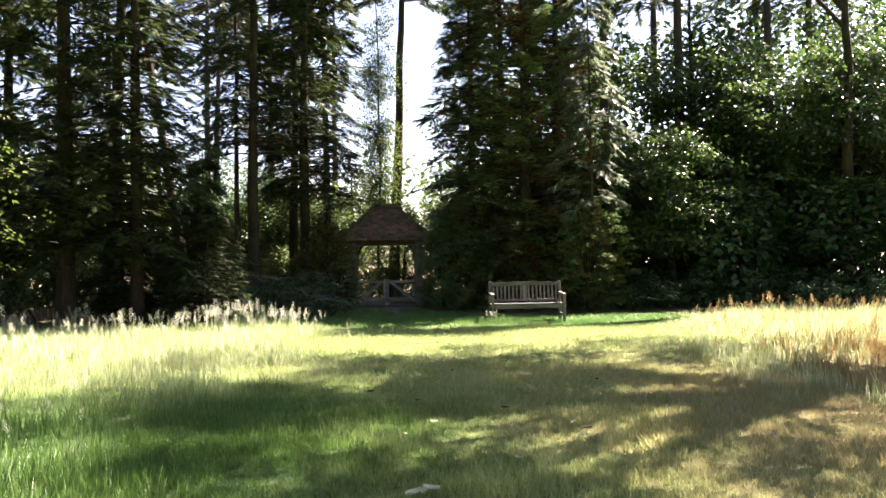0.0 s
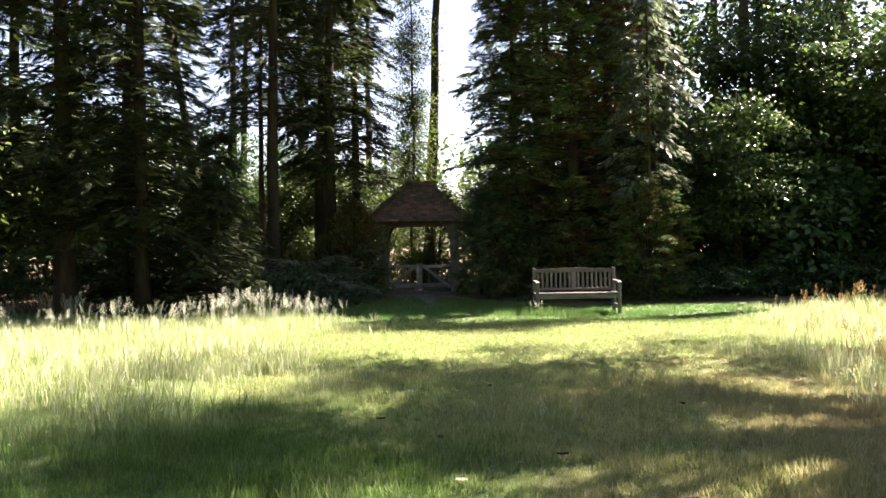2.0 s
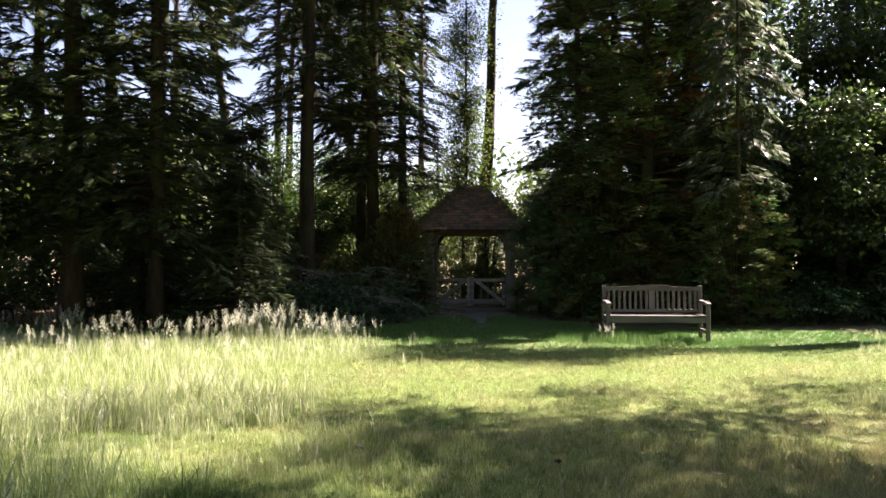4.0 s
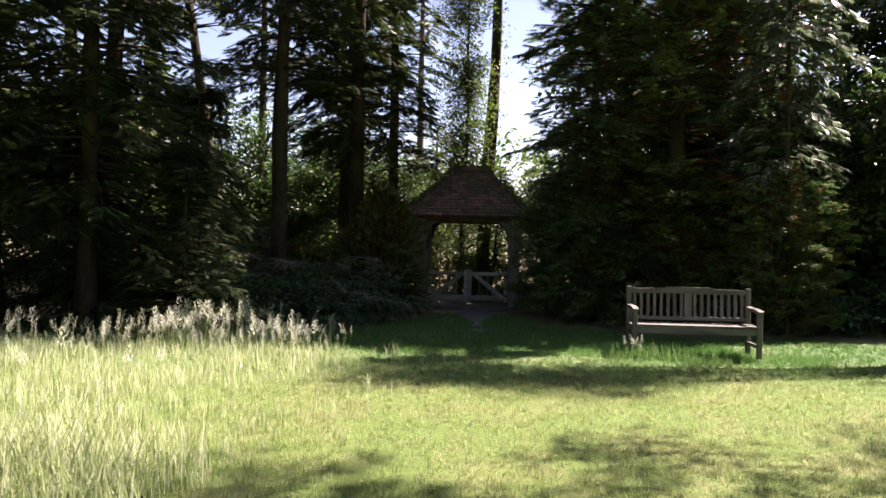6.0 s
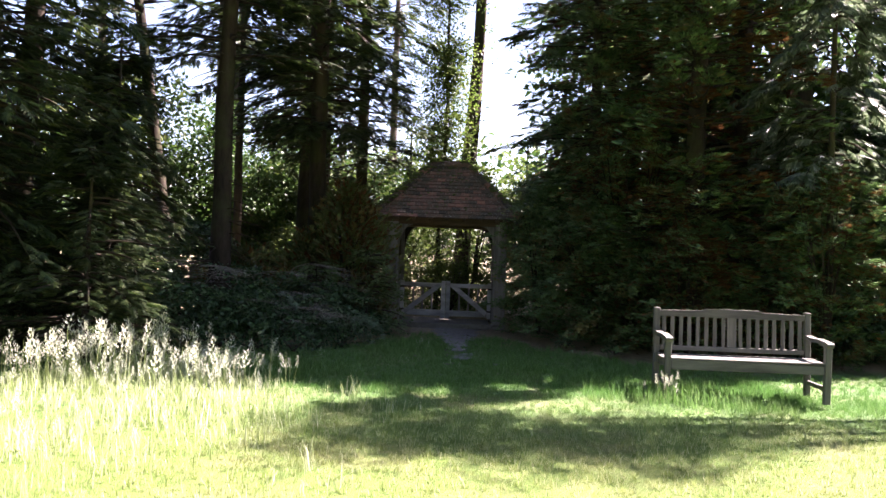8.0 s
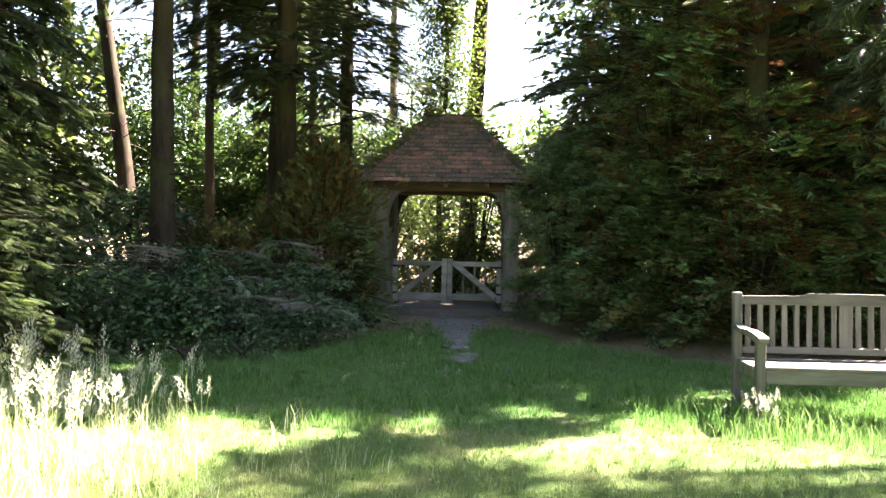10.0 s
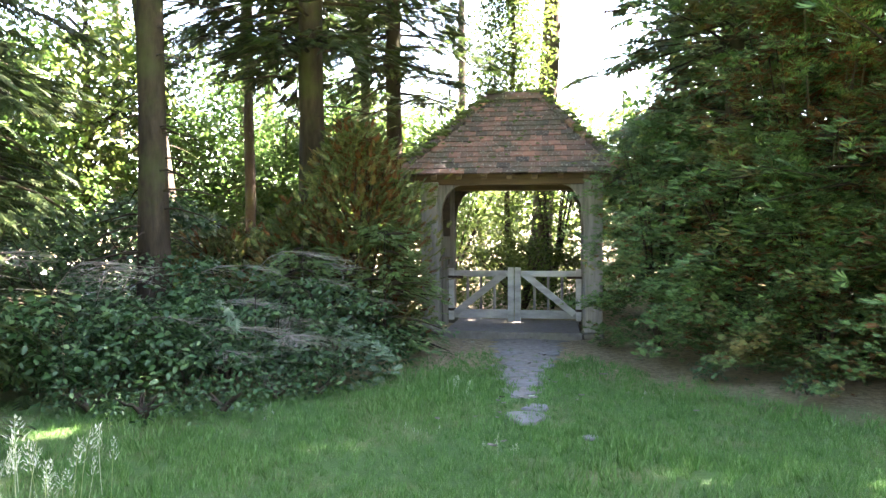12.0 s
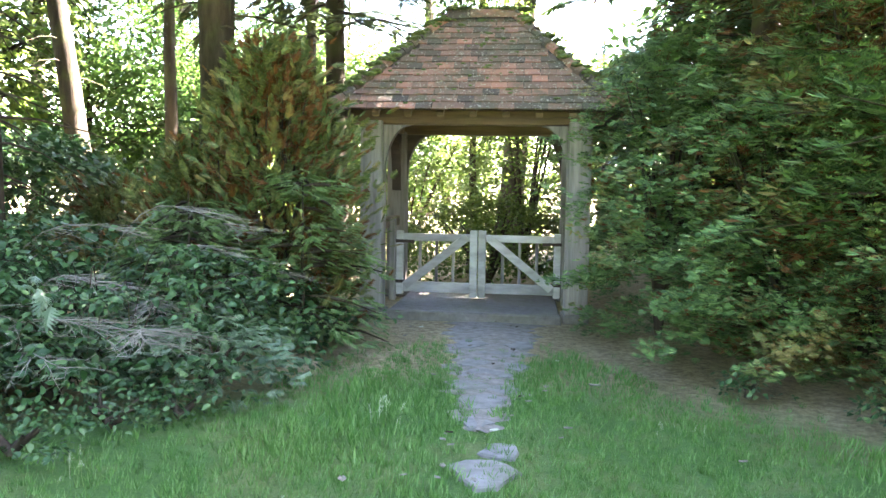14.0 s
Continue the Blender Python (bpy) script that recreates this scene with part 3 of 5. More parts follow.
def bramble(x, y, rx, ry, h, canes, per, size, label, pale=0.12):
    """Arching canes that spill outwards, with flat leaf sprays along them and dark gaps between."""
    top = thing("bramble", pose(x, y, 0), label, "bramble")
    sticks, P, A, S = [], [], [], []
    q = np.linspace(0, 1, 7)
    for i in range(canes):
        a = rng.random() * 6.28
        r0 = rng.random() ** 0.5 * 0.75
        b = a + rng.normal(0, 0.8)
        reach = rng.uniform(0.2, 0.8)
        hh = h * rng.uniform(0.3, 1.15) * (1.1 - 0.45 * r0)
        foot = np.array([math.cos(a) * rx * r0, math.sin(a) * ry * r0, 0])
        line = foot + np.stack([math.cos(b) * rx * reach * q, math.sin(b) * ry * reach * q, hh * np.sin(q * rng.uniform(1.6, 2.8))], axis=1)
        line[:, 2] = np.maximum(line[:, 2], 0.04)
        line[0, 2] = -0.03
        sticks.append(tube(line, np.linspace(0.008, 0.003, 7), 3))
        sprays = max(2, per // 6)
        for u in rng.uniform(0.25, 1, sprays):
            at = np.array([np.interp(u, q, line[:, c]) for c in range(3)])
            turn = b + rng.normal(0, 0.9)
            k = rng.uniform(0, 1, 6)
            along = np.array([math.cos(turn), math.sin(turn), rng.uniform(-0.45, 0.1)])
            P.append(at + along * (k[:, None] * size * 2.6) + rng.normal(0, 1, (6, 3)) * np.array([0.055, 0.055, 0.014]))
            A.append(along + rng.normal(0, 0.5, (6, 3)) * np.array([1, 1, 0.4]))
            S.append(np.full(6, rng.uniform(0.55, 1.15)) * rng.uniform(0.7, 1.2, 6))
    P, A, S = np.concatenate(P), np.concatenate(A), np.concatenate(S)
    P[:, 2] = np.maximum(P[:, 2], 0.03)
    n = len(P)
    U = Z + rng.normal(0, 0.28, (n, 3))
    sz = size * S
    tagged(mesh_part("cane", tri_mesh("canes", *joined(sticks), BARK, True), top, "thin arching canes"), kind="stuff")
    light = np.repeat(rng.random(n // 6) < pale, 6)
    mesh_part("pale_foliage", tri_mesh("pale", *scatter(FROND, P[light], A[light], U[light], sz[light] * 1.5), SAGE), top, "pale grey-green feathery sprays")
    mesh_part("foliage", tri_mesh("foliage", *scatter(LEAVES_B, P[~light], A[~light], U[~light], sz[~light]), BRAMBLE), top)
    return top


def dead_branch(x, y, h, turn, length, twigs):
    """A dead, silvery bough lying over the undergrowth, its twigs in a flat drooping fan."""
    q = np.linspace(0, 1, 8)
    line = np.stack([length * q, 0.08 * np.sin(5 * q), h * (1 - (1 - q) ** 4 - 0.12 * q ** 3)], axis=1)
    line[0, 2] = -0.02
    pieces = [tube(line, np.linspace(0.008, 0.0025, 8), 4)]
    w = np.linspace(0, 1, 4)[:, None]
    for i in range(twigs):
        u = 0.25 + 0.75 * (i + rng.random()) / twigs
        a = np.array([np.interp(u, q, line[:, c]) for c in range(3)])
        s = -1 if i % 2 else 1
        d = np.array([rng.uniform(0.5, 1.0), s * rng.uniform(0.25, 0.8), rng.uniform(-0.08, 0.14)])
        L = rng.uniform(0.2, 0.6) * (1.25 - 0.7 * u)
        t2 = a + d * L * w
        t2[:, 2] -= 0.14 * L * w[:, 0] ** 2
        t2[:, 2] = np.maximum(t2[:, 2], 0.02)
        pieces.append(tube(t2, [0.0032, 0.0028, 0.002, 0.0012], 3))
        for j in range(3):
            c = t2[1 + j % 3]
            e = d * 0.5 + rng.normal(0, 0.3, 3) * np.array([1, 1, 0.4]) + np.array([0, 0, -0.08])
            t3 = c + e * L * 0.5 * w
            t3[:, 2] = np.maximum(t3[:, 2], 0.02)
            pieces.append(tube(t3, [0.0022, 0.002, 0.0015, 0.001], 3))
    ob = new("dead_branch", tri_mesh("dead_branch", *joined(pieces), TWIG, True))
    ob.matrix_world = pose(x, y, 0, 0, 0, turn)
    return tagged(ob, "silvery dead branch with fine hanging twigs", "branch", "dead branches in the bramble")


def in_patch(n, x0, x1, y0, y1, keep):
    P = np.stack([rng.uniform(x0, x1, n), rng.uniform(y0, y1, n)], axis=1)
    return P[keep(P[:, 0], P[:, 1])]


def ripple(x, y):
    return 0.5 * np.sin(0.9 * y + 0.4 * x) + 0.3 * np.sin(2.3 * y + 1.0) + 0.18 * np.sin(5.1 * y + 1.7 * x)


def meadow_edge(x, y):
    """Positive in the unmown grass on the one side of the lawn."""
    return np.where(y < 17.9 + 0.35 * np.sin(1.3 * x) + 0.25 * np.sin(3.1 * x + 1), -2.35 + 0.35 * ripple(x, y) - np.clip((9 - y) * 0.02, 0, 0.3) - x + rng.normal(0, 0.22, np.shape(x)), -1.0)


def rough_edge(x, y):
    """Positive in the parched rough on the other side."""
    return np.where(y < 20, x - (4.1 + 0.4 * ripple(x, y) + np.clip(y - 11.5, 0, 9) * 0.42 + np.clip(7.0 - y, 0, 5) * 0.9), -1.0)


def lawn_end(x):
    """How far the turf reaches towards the shrubs and the gate."""
    reach = np.interp(x, [-4.5, -2.2, -2.0, -1.65, -1.0, 0.2, 1.2, 1.6, 2.6, 4.0], [20.0, 20.9, 21.8, 23.0, 23.6, 23.4, 22.2, 21.6, 20.9, 20.0])
    return reach + 0.15 * np.sin(5 * x) + 0.1 * np.sin(11 * x + 1) + rng.normal(0, 0.22, np.shape(x))


def on_path(x, y):
    return (np.abs(x + 0.42 + 0.05 * np.sin(2 * y)) < 0.07 + 0.08 * np.clip(y - 21.0, 0, 4) + 0.05 * np.sin(11 * y)) & (y > 20.45)


def grass(name, P, height, template, mat, label, jit=0.35, kind="stuff", clumpy=0.0):
    n = len(P)
    L = np.stack([P[:, 0], P[:, 1], ground_z(P[:, 0], P[:, 1]) - 0.006], axis=1)
    a = rng.random(n) * 6.28
    ah = np.stack([np.cos(a), np.sin(a), 0 * a], axis=1)
    up = Z + rng.normal(0, 0.12, (n, 3))
    height = height * (1 + clumpy * (np.sin(2.1 * P[:, 0] + 0.6) * np.sin(1.7 * P[:, 1]) + 0.6 * np.sin(4.7 * P[:, 0] + 2.2 * P[:, 1]) * np.sin(3.9 * P[:, 1] - P[:, 0])))
    ob = new(name, tri_mesh(name, *scatter(template, L, ah, up, height * rng.uniform(1 - jit, 1 + jit, n)), mat))
    return tagged(ob, label, "grass", kind=kind)


def ground_z(x, y):
    x, y = np.asarray(x, float), np.asarray(y, float)
    near = np.clip(1 - (np.hypot(x, y - 12) - 25) / 30, 0, 1)
    z = 0.018 * np.sin(1.3 * x + 0.7 * y) + 0.015 * np.sin(0.6 * x - 1.7 * y + 1) + 0.02 * np.sin(0.45 * y + 2)
    z = z * near * np.clip((24.3 - y) / 1.5, 0.0, 1)
    z = z + np.where(y > 27.5, 0.02 * np.clip(y - 27.5, 0, 40), 0)
    return z - 0.02


# ---- ground ----
gx = np.concatenate([[-1500, -600, -200, -90, -55, -38, -28], np.arange(-22, 22.1, 0.5), [28, 38, 55, 90, 200, 600, 1500]])
gy = np.concatenate([[-1500, -600, -200, -80, -40, -24, -14], np.arange(-8, 36.1, 0.5), [42, 50, 60, 70, 90, 140, 300, 700, 1500]])
GX, GY = np.meshgrid(gx, gy)
GV = np.stack([GX, GY, ground_z(GX, GY)], axis=-1).reshape(-1, 3)
nx = len(gx)
GF = []
for j in range(len(gy) - 1):
    for i in range(nx - 1):
        p = j * nx + i
        GF += [(p, p + 1, p + nx + 1), (p, p + nx + 1, p + nx)]
ground = tagged(new("ground", tri_mesh("ground", GV, GF, TURF, True)), "mown lawn, parched to straw in places, running into woodland litter", "ground", kind="structure")


def strip(name, left, right, y0, y1, z, mat, label, category):
    ys = np.linspace(y0, y1, 90)
    cols = 7
    V, F = [], []
    for j, yy in enumerate(ys):
        taper = min(1, 0.25 + j / 14)
        a, b2 = left(yy), right(yy)
        for i in range(cols):
            u = i / (cols - 1)
            xx = (a + b2) / 2 + (b2 - a) * (u - 0.5) * taper + ((0.05 * math.sin(9 * yy + 4 * u) + 0.04 * math.sin(23 * yy + 9 * u) + 0.03 * math.sin(41 * yy + u)) if i in (0, cols - 1) else 0)
            V.append((xx, yy, ground_z(xx, yy) + z * math.sin(math.pi * (0.06 + 0.88 * u)) - 0.004))
    for j in range(len(ys) - 1):
        for i in range(cols - 1):
            p = j * cols + i
            F += [(p, p + 1, p + cols + 1), (p, p + cols + 1, p + cols)]
    return tagged(new(name, tri_mesh(name, V, F, mat, True)), label, category, kind="structure")


strip("footpath", lambda y: -0.55 - 0.11 * (y - 21.2), lambda y: -0.25 + 0.06 * (y - 21.2), 21.2, 24.95, 0.02, EARTH, "trodden earth footpath leading over grass to the gate", "path")

# ---- lychgate ----
GX0, GY0 = -0.72, 25.9
gate_house = thing("lychgate", pose(GX0, GY0, 0), "weathered oak lychgate with hipped clay-tiled roof", "lychgate")
for sx in (-1, 1):
    for sy in (-1, 1):
        post = bar("post", (0.235, 0.235, 1.98), (sx * 1.075, sy * 0.8, 1.06), OAK_UP, gate_house, bevel=0.012, jitter=0.006)
        bar("pad_stone", (0.29, 0.29, 0.09), (sx * 1.075, sy * 0.8, 0.03), SLAB, gate_house, bevel=0.02, jitter=0.012, label="grey stone pad under a post")
for sy in (-1, 1):
    bar("wall_plate", (2.62, 0.17, 0.15), (0, sy * 0.8, 2.09), OAK_LONG, gate_house, bevel=0.01, jitter=0.006, label="brown oak beam across the posts")
    for sx in (-1, 1):
        arc = [(sx * (0.955 - 0.27 * (1 - math.cos(a))), 1.46 + 0.55 * math.sin(a)) for a in np.linspace(0, math.pi / 2, 9)]
        # rear braces get the darker oak in place of the shade within
        plate("brace", [(sx * 0.957, 2.012)] + arc, 0.12, OAK_UP if sy < 0 else OAK_SHADED, gate_house, "y", sy * 0.8, "curved oak brace")
for sx in (-1, 1):
    bar("tie_beam", (0.17, 1.44, 0.15), (sx * 1.075, 0, 2.092), OAK_LONG, gate_house, bevel=0.01, jitter=0.006)
    for sy in (-1, 1):
        arc = [(sy * (0.68 - 0.42 * (1 - math.cos(a))), 1.32 + 0.69 * math.sin(a)) for a in np.linspace(0, math.pi / 2, 9)]
        # side braces: inner shade painted as darker timber
        plate("brace", [(sy * 0.68, 2.012)] + arc, 0.11, OAK_SHADED, gate_house, "x", sx * 1.075, "curved oak brace, inner shade put into its dark colour")
    bar("side_rail", (0.10, 1.36, 0.12), (sx * 1.075, 0, 0.95), OAK_LONG, gate_house, bevel=0.008, jitter=0.004)

# roof shell: hipped, with a short ridge
EX, EY, EZ, RX, RZ = 1.46, 1.25, 2.13, 0.37, 3.29
bm = bmesh.new()
lo = [bm.verts.new(v) for v in ((-EX, -EY, EZ), (EX, -EY, EZ), (EX, EY, EZ), (-EX, EY, EZ))]
hi = [bm.verts.new(v) for v in ((-RX, 0, RZ), (RX, 0, RZ))]
for f in ((lo[0], lo[1], hi[1], hi[0]), (lo[1], lo[2], hi[1]), (lo[2], lo[3], hi[0], hi[1]), (lo[3], lo[0], hi[0])):
    bm.faces.new(f)
bmesh.ops.solidify(bm, geom=bm.faces[:], thickness=0.035)
bmesh.ops.recalc_face_normals(bm, faces=bm.faces)
# the shade under the eaves is in this dark board colour
roof = part("roof", bm, OAK_SHADED, gate_house, "boarded roof under clay tiles, underside shade put into its dark colour")
for i in range(9):
    u = -1.3 + 2.6 * i / 8
    for sy in (-1, 1):
        ln = min(1.0, (EX - abs(u)) / (EX - RX)) * 0.96
        a, c = Vector((u, sy * EY * 0.985, EZ - 0.05)), Vector((u, sy * EY * (1 - ln), EZ + (RZ - EZ) * ln - 0.05))
        if (c - a).length > 0.3:
            bar("rafter", (0.07, (c - a).length, 0.06), (a + c) / 2, OAK_LONG, gate_house, rot=(-sy * math.degrees(math.atan2(RZ - EZ, EY)), 0, 0), bevel=0.004, jitter=0)

# gate leaves
def gate_leaf(sx):
    g = thing("wooden_gate", pose(GX0, GY0, 0), "silvered oak gate leaf, closed, with a diagonal brace", "gate", "pair of gates")
    x0, x1 = 0.006, 0.945
    def mx(a, b2):
        return (a + b2) / 2 * sx
    bar("stile", (0.085, 0.06, 0.78), (sx * (x0 + 0.0425), 0, 0.49), OAK_PALE, g, bevel=0.005)
    bar("stile", (0.075, 0.06, 0.74), (sx * (x1 - 0.0375), 0, 0.49), OAK_PALE, g, bevel=0.005)
    bar("top_rail", (x1 - x0 - 0.165, 0.05, 0.085), (mx(x0 + 0.085, x1 - 0.075), 0, 0.79), OAK_PALE, g, bevel=0.005)
    bar("bottom_rail", (x1 - x0 - 0.165, 0.05, 0.12), (mx(x0 + 0.085, x1 - 0.075), 0, 0.21), OAK_PALE, g, bevel=0.005)
    a, c = Vector((sx * (x0 + 0.12), -0.043, 0.80)), Vector((sx * (x1 - 0.10), -0.043, 0.22))
    d = c - a
    bar("brace", (d.length, 0.035, 0.095), (a + c) / 2, OAK_PALE, g, rot=(0, math.degrees(math.atan2(-d.z, d.x)), 0), bevel=0.004)
    for i in range(3):
        u = x0 + 0.085 + (x1 - x0 - 0.16) * (i + 1) / 4
        bar("picket", (0.036, 0.018, 0.48), (sx * u, 0.012, 0.508), OAK_UP, g, bevel=0.003)
    for z in (0.27, 0.74):
        bar("hinge", (0.22, 0.008, 0.035), (sx * (x1 - 0.1), -0.036, z), IRON, g, bevel=0.002, label="dark iron strap hinge")
    return g


m, t, b = material("dark_iron")
t.links.new(ramp(t, noise_out(t, 40.0), [(0.3, (0.02, 0.018, 0.017)), (0.7, (0.07, 0.045, 0.035))]), b.inputs["Base Color"])
b.inputs["Roughness"].default_value, b.inputs["Metallic"].default_value = 0.65, 0.7
IRON = m
gate_leaf(-1)
gate_leaf(1)
for sx in (-1, 1):
    bar("gate_post", (0.07, 0.10, 0.95), (sx * 0.995, 0, 0.52), OAK_UP, gate_house, bevel=0.006)
tagged(bar("stone_floor", (1.84, 1.76, 0.08), (GX0, GY0, 0.0), SLAB, None, bevel=0.02, jitter=0.01), "worn stone floor slab beneath the lychgate", "stone floor", kind="structure")

tagged(bar("gate_sill", (1.82, 0.12, 0.12), (GX0 + 0.02, GY0 - 0.95, 0.02), SLAB, None, bevel=0.015, jitter=0.008), "grey stone sill before the gate floor", "sill", kind="structure")

# stepping stones in the grass before the gate
def flagstone(x, y, rx, ry, turn, seed):
    g = random.Random(seed)
    bm = bmesh.new()
    ring = [Vector((rx * g.uniform(0.65, 1.25) * math.cos(a), ry * g.uniform(0.65, 1.25) * math.sin(a), 0)) for a in np.arange(11) * 2 * math.pi / 11]
    topv = [bm.verts.new(v * 0.94 + Vector((0, 0, 0.016 + g.uniform(-0.006, 0.006)))) for v in ring]
    lowv = [bm.verts.new(v + Vector((0, 0, -0.03))) for v in ring]
    bm.faces.new(topv)
    for i in range(11):
        bm.faces.new((lowv[i], lowv[(i + 1) % 11], topv[(i + 1) % 11], topv[i]))
    bmesh.ops.bevel(bm, geom=[e for e in bm.edges if all(v in topv for v in e.verts)], offset=0.008, segments=1, affect="EDGES")
    ob = part("flagstone", bm, STONE, None)
    ob.matrix_world = pose(x, y, float(ground_z(x, y)), 0, 0, turn)
    return tagged(ob, "pale grey worn flagstone sunk in the grass", "flagstone", "flagstones before the gate")


for i, (x, y, a, c, r) in enumerate(((-0.34, 20.62, 0.17, 0.2, 0), (-0.26, 20.92, 0.13, 0.12, 35), (-0.42, 21.35, 0.09, 0.13, 10), (-0.4, 21.8, 0.16, 0.2, -15), (-0.3, 22.15, 0.15, 0.13, 40), (-0.52, 22.2, 0.13, 0.16, 60), (-0.44, 22.6, 0.2, 0.17, 5), (-0.25, 22.95, 0.14, 0.15, 25), (-0.55, 23.0, 0.17, 0.14, 75), (-0.4, 23.4, 0.2, 0.15, 12), (-0.62, 23.75, 0.2, 0.17, 50), (-0.22, 23.8, 0.2, 0.16, 30), (0.12, 20.1, 0.08, 0.05, 30))):
    flagstone(x, y, a, c, r, i)

# ---- bench ----
def garden_bench(x, y, turn):
    g = thing("garden_bench", pose(x, y, 0, 0, 0, turn), "silver-grey weathered teak garden bench with slatted back", "bench")
    hw = 0.875
    for sx in (-1, 1):
        bar("front_leg", (0.065, 0.065, 0.63), (sx * (hw - 0.0325), -0.24, 0.305), TEAK_UP, g)
        bar("back_leg", (0.065, 0.06, 0.93), (sx * (hw - 0.0325), 0.27, 0.46), TEAK_UP, g, rot=(-4, 0, 0))
        bar("end_rail", (0.04, 0.44, 0.08), (sx * (hw - 0.0325), 0.01, 0.36), TEAK, g)
        bar("end_stretcher", (0.035, 0.44, 0.05), (sx * (hw - 0.0325), 0.01, 0.15), TEAK, g)
        prof = [(-0.31, 0.615), (-0.29, 0.59), (-0.2, 0.60), (-0.05, 0.625), (0.1, 0.62), (0.245, 0.635), (0.245, 0.675), (0.1, 0.66), (-0.05, 0.667), (-0.2, 0.655), (-0.28, 0.645), (-0.31, 0.635)]
        plate("armrest", prof, 0.075, TEAK, g, "x", sx * (hw - 0.0325), "curved armrest")
    bar("apron", (2 * hw - 0.135, 0.03, 0.10), (0, -0.25, 0.35), TEAK, g, label="front rail below the seat")
    bar("back_apron", (2 * hw - 0.135, 0.03, 0.09), (0, 0.24, 0.35), TEAK, g)
    for i in range(5):
        bar("seat_slat", (2 * hw - (0.135 if i == 0 else 0.0), 0.078, 0.024), (0, -0.232 + i * 0.092, 0.414 - (0.012 if 0 < i < 4 else 0)), TEAK, g, bevel=0.004)
    crest = [(-hw + 0.067, 0.83)] + [(hw - 0.067, 0.83), (hw - 0.067, 0.895), (0.34, 0.905), (0.30, 0.925), (-0.30, 0.925), (-0.34, 0.905), (-hw + 0.067, 0.895)]
    plate("top_rail", crest, 0.034, TEAK, g, "y", 0.292, "top rail, raised along its middle")
    bar("low_rail", (2 * hw - 0.135, 0.03, 0.055), (0, 0.262, 0.475), TEAK, g)
    n = 17
    for i in range(n):
        u = -hw + 0.067 + (2 * hw - 0.134) * (i + 0.5) / n
        wide = i == n // 2
        bar("back_slat", (0.10 if wide else 0.042, 0.016, 0.34), (u, 0.279, 0.667), TEAK_UP, g, rot=(-4, 0, random.uniform(-0.6, 0.6)), bevel=0.003)
    return g


garden_bench(2.7, 18.17, 0)

# ---- trees and shrubs round the gate ----
conifer("cypress", 2.15, 25.2, 11.5, 1.45, 0.15, 1.0, 240, 44, 0.17, CYPRESS, "dark green cypress beside the gate", taper=2.3, second=(RUSSET, 0.3), frond=FAN, skew=0.75, droop=0.12)
conifer("cypress", 3.5, 23.0, 12.5, 2.0, 0.2, 1.0, 280, 46, 0.155, CYPRESS, "tall dark cypress with russet withered inner boughs", taper=2.3, second=(RUSSET, 0.75), frond=FAN, skew=0.62, droop=0.1)
conifer("cypress", 4.8, 24.4, 13.0, 2.2, 0.2, 0.6, 200, 22, 0.42, CYPRESS, "tall dark cypress behind the bench", taper=2.3, second=(RUSSET, 0.3), skew=0.75)
conifer("cypress", 5.2, 21.6, 10.5, 1.1, 0.06, 3.1, 62, 24, 0.3, CYPRESS_SUNLIT, "feathery cypress behind the bench, sunlight put into its pale colour", skew=0.9, droop=0.55, flat=0.4, frond=FROND_FINE)
conifer("cypress", 3.5, 28.0, 15.5, 2.8, 0.2, 1.0, 270, 24, 0.48, CYPRESS, "tall dark cypress behind the gate", taper=2.3, second=(RUSSET, 0.2), skew=0.75)
HEDGE = dict(template=FAN, rise=(-0.35, 0.2), flat=0.2, out=0.42, lumps=2.2, shelf=26, pad=(0.08, 0.032))
bush("yew_hedge", 1.95, 23.25, 0.98, 0.95, 2.4, 18000, 0.075, CYPRESS, "dense green cypress shrub beside the path", second=(RUSSET, 0.16, "withered russet sprays"), **HEDGE)
bush("yew_hedge", 1.08, 24.3, 0.74, 0.5, 2.75, 10000, 0.075, CYPRESS, "bluish green cypress shrub against the gate post", second=(RUSSET, 0.1, "withered russet sprays"), **HEDGE)
bush("yew_hedge", 3.2, 22.0, 0.95, 0.8, 2.0, 9000, 0.08, CYPRESS, "dark cypress shrub with brown gaps", second=(RUSSET, 0.55, "withered russet sprays"), **HEDGE)
bush("yew_hedge", 2.5, 23.3, 1.2, 0.9, 4.2, 13000, 0.088, CYPRESS, "tall cypress shrub with russet gaps", second=(RUSSET, 0.6, "withered russet sprays"), **HEDGE)
bush("yew_hedge", 2.45, 22.75, 0.78, 0.65, 1.75, 7500, 0.078, CYPRESS, "low dense cypress shrub over bare litter", second=(RUSSET, 0.3, "withered russet sprays"), **HEDGE)
bush("yew_hedge", 5.0, 21.2, 0.9, 0.6, 2.9, 9000, 0.1, CYPRESS, "dark cypress shrub behind the bench", second=(RUSSET, 0.4, "withered russet sprays"), **HEDGE)
OLIVE = dict(rise=(0.3, 1.5), flat=0.5, out=0.5, ragged=0.1, lumps=1.7, dome=0.95, stems=16)
bush("golden_cypress", -2.5, 23.95, 0.74, 0.6, 2.55, 6500, 0.12, CYPRESS_GOLD, "ragged olive green cypress beside the gate post", FROND, second=(RUSSET, 0.5, "brown inner sprays"), **OLIVE)
bush("golden_cypress", -3.3, 24.0, 0.5, 0.45, 1.6, 3000, 0.12, CYPRESS_GOLD, "low ragged olive cypress under the trees", FROND, second=(RUSSET, 0.2, "brown inner sprays"), **OLIVE)
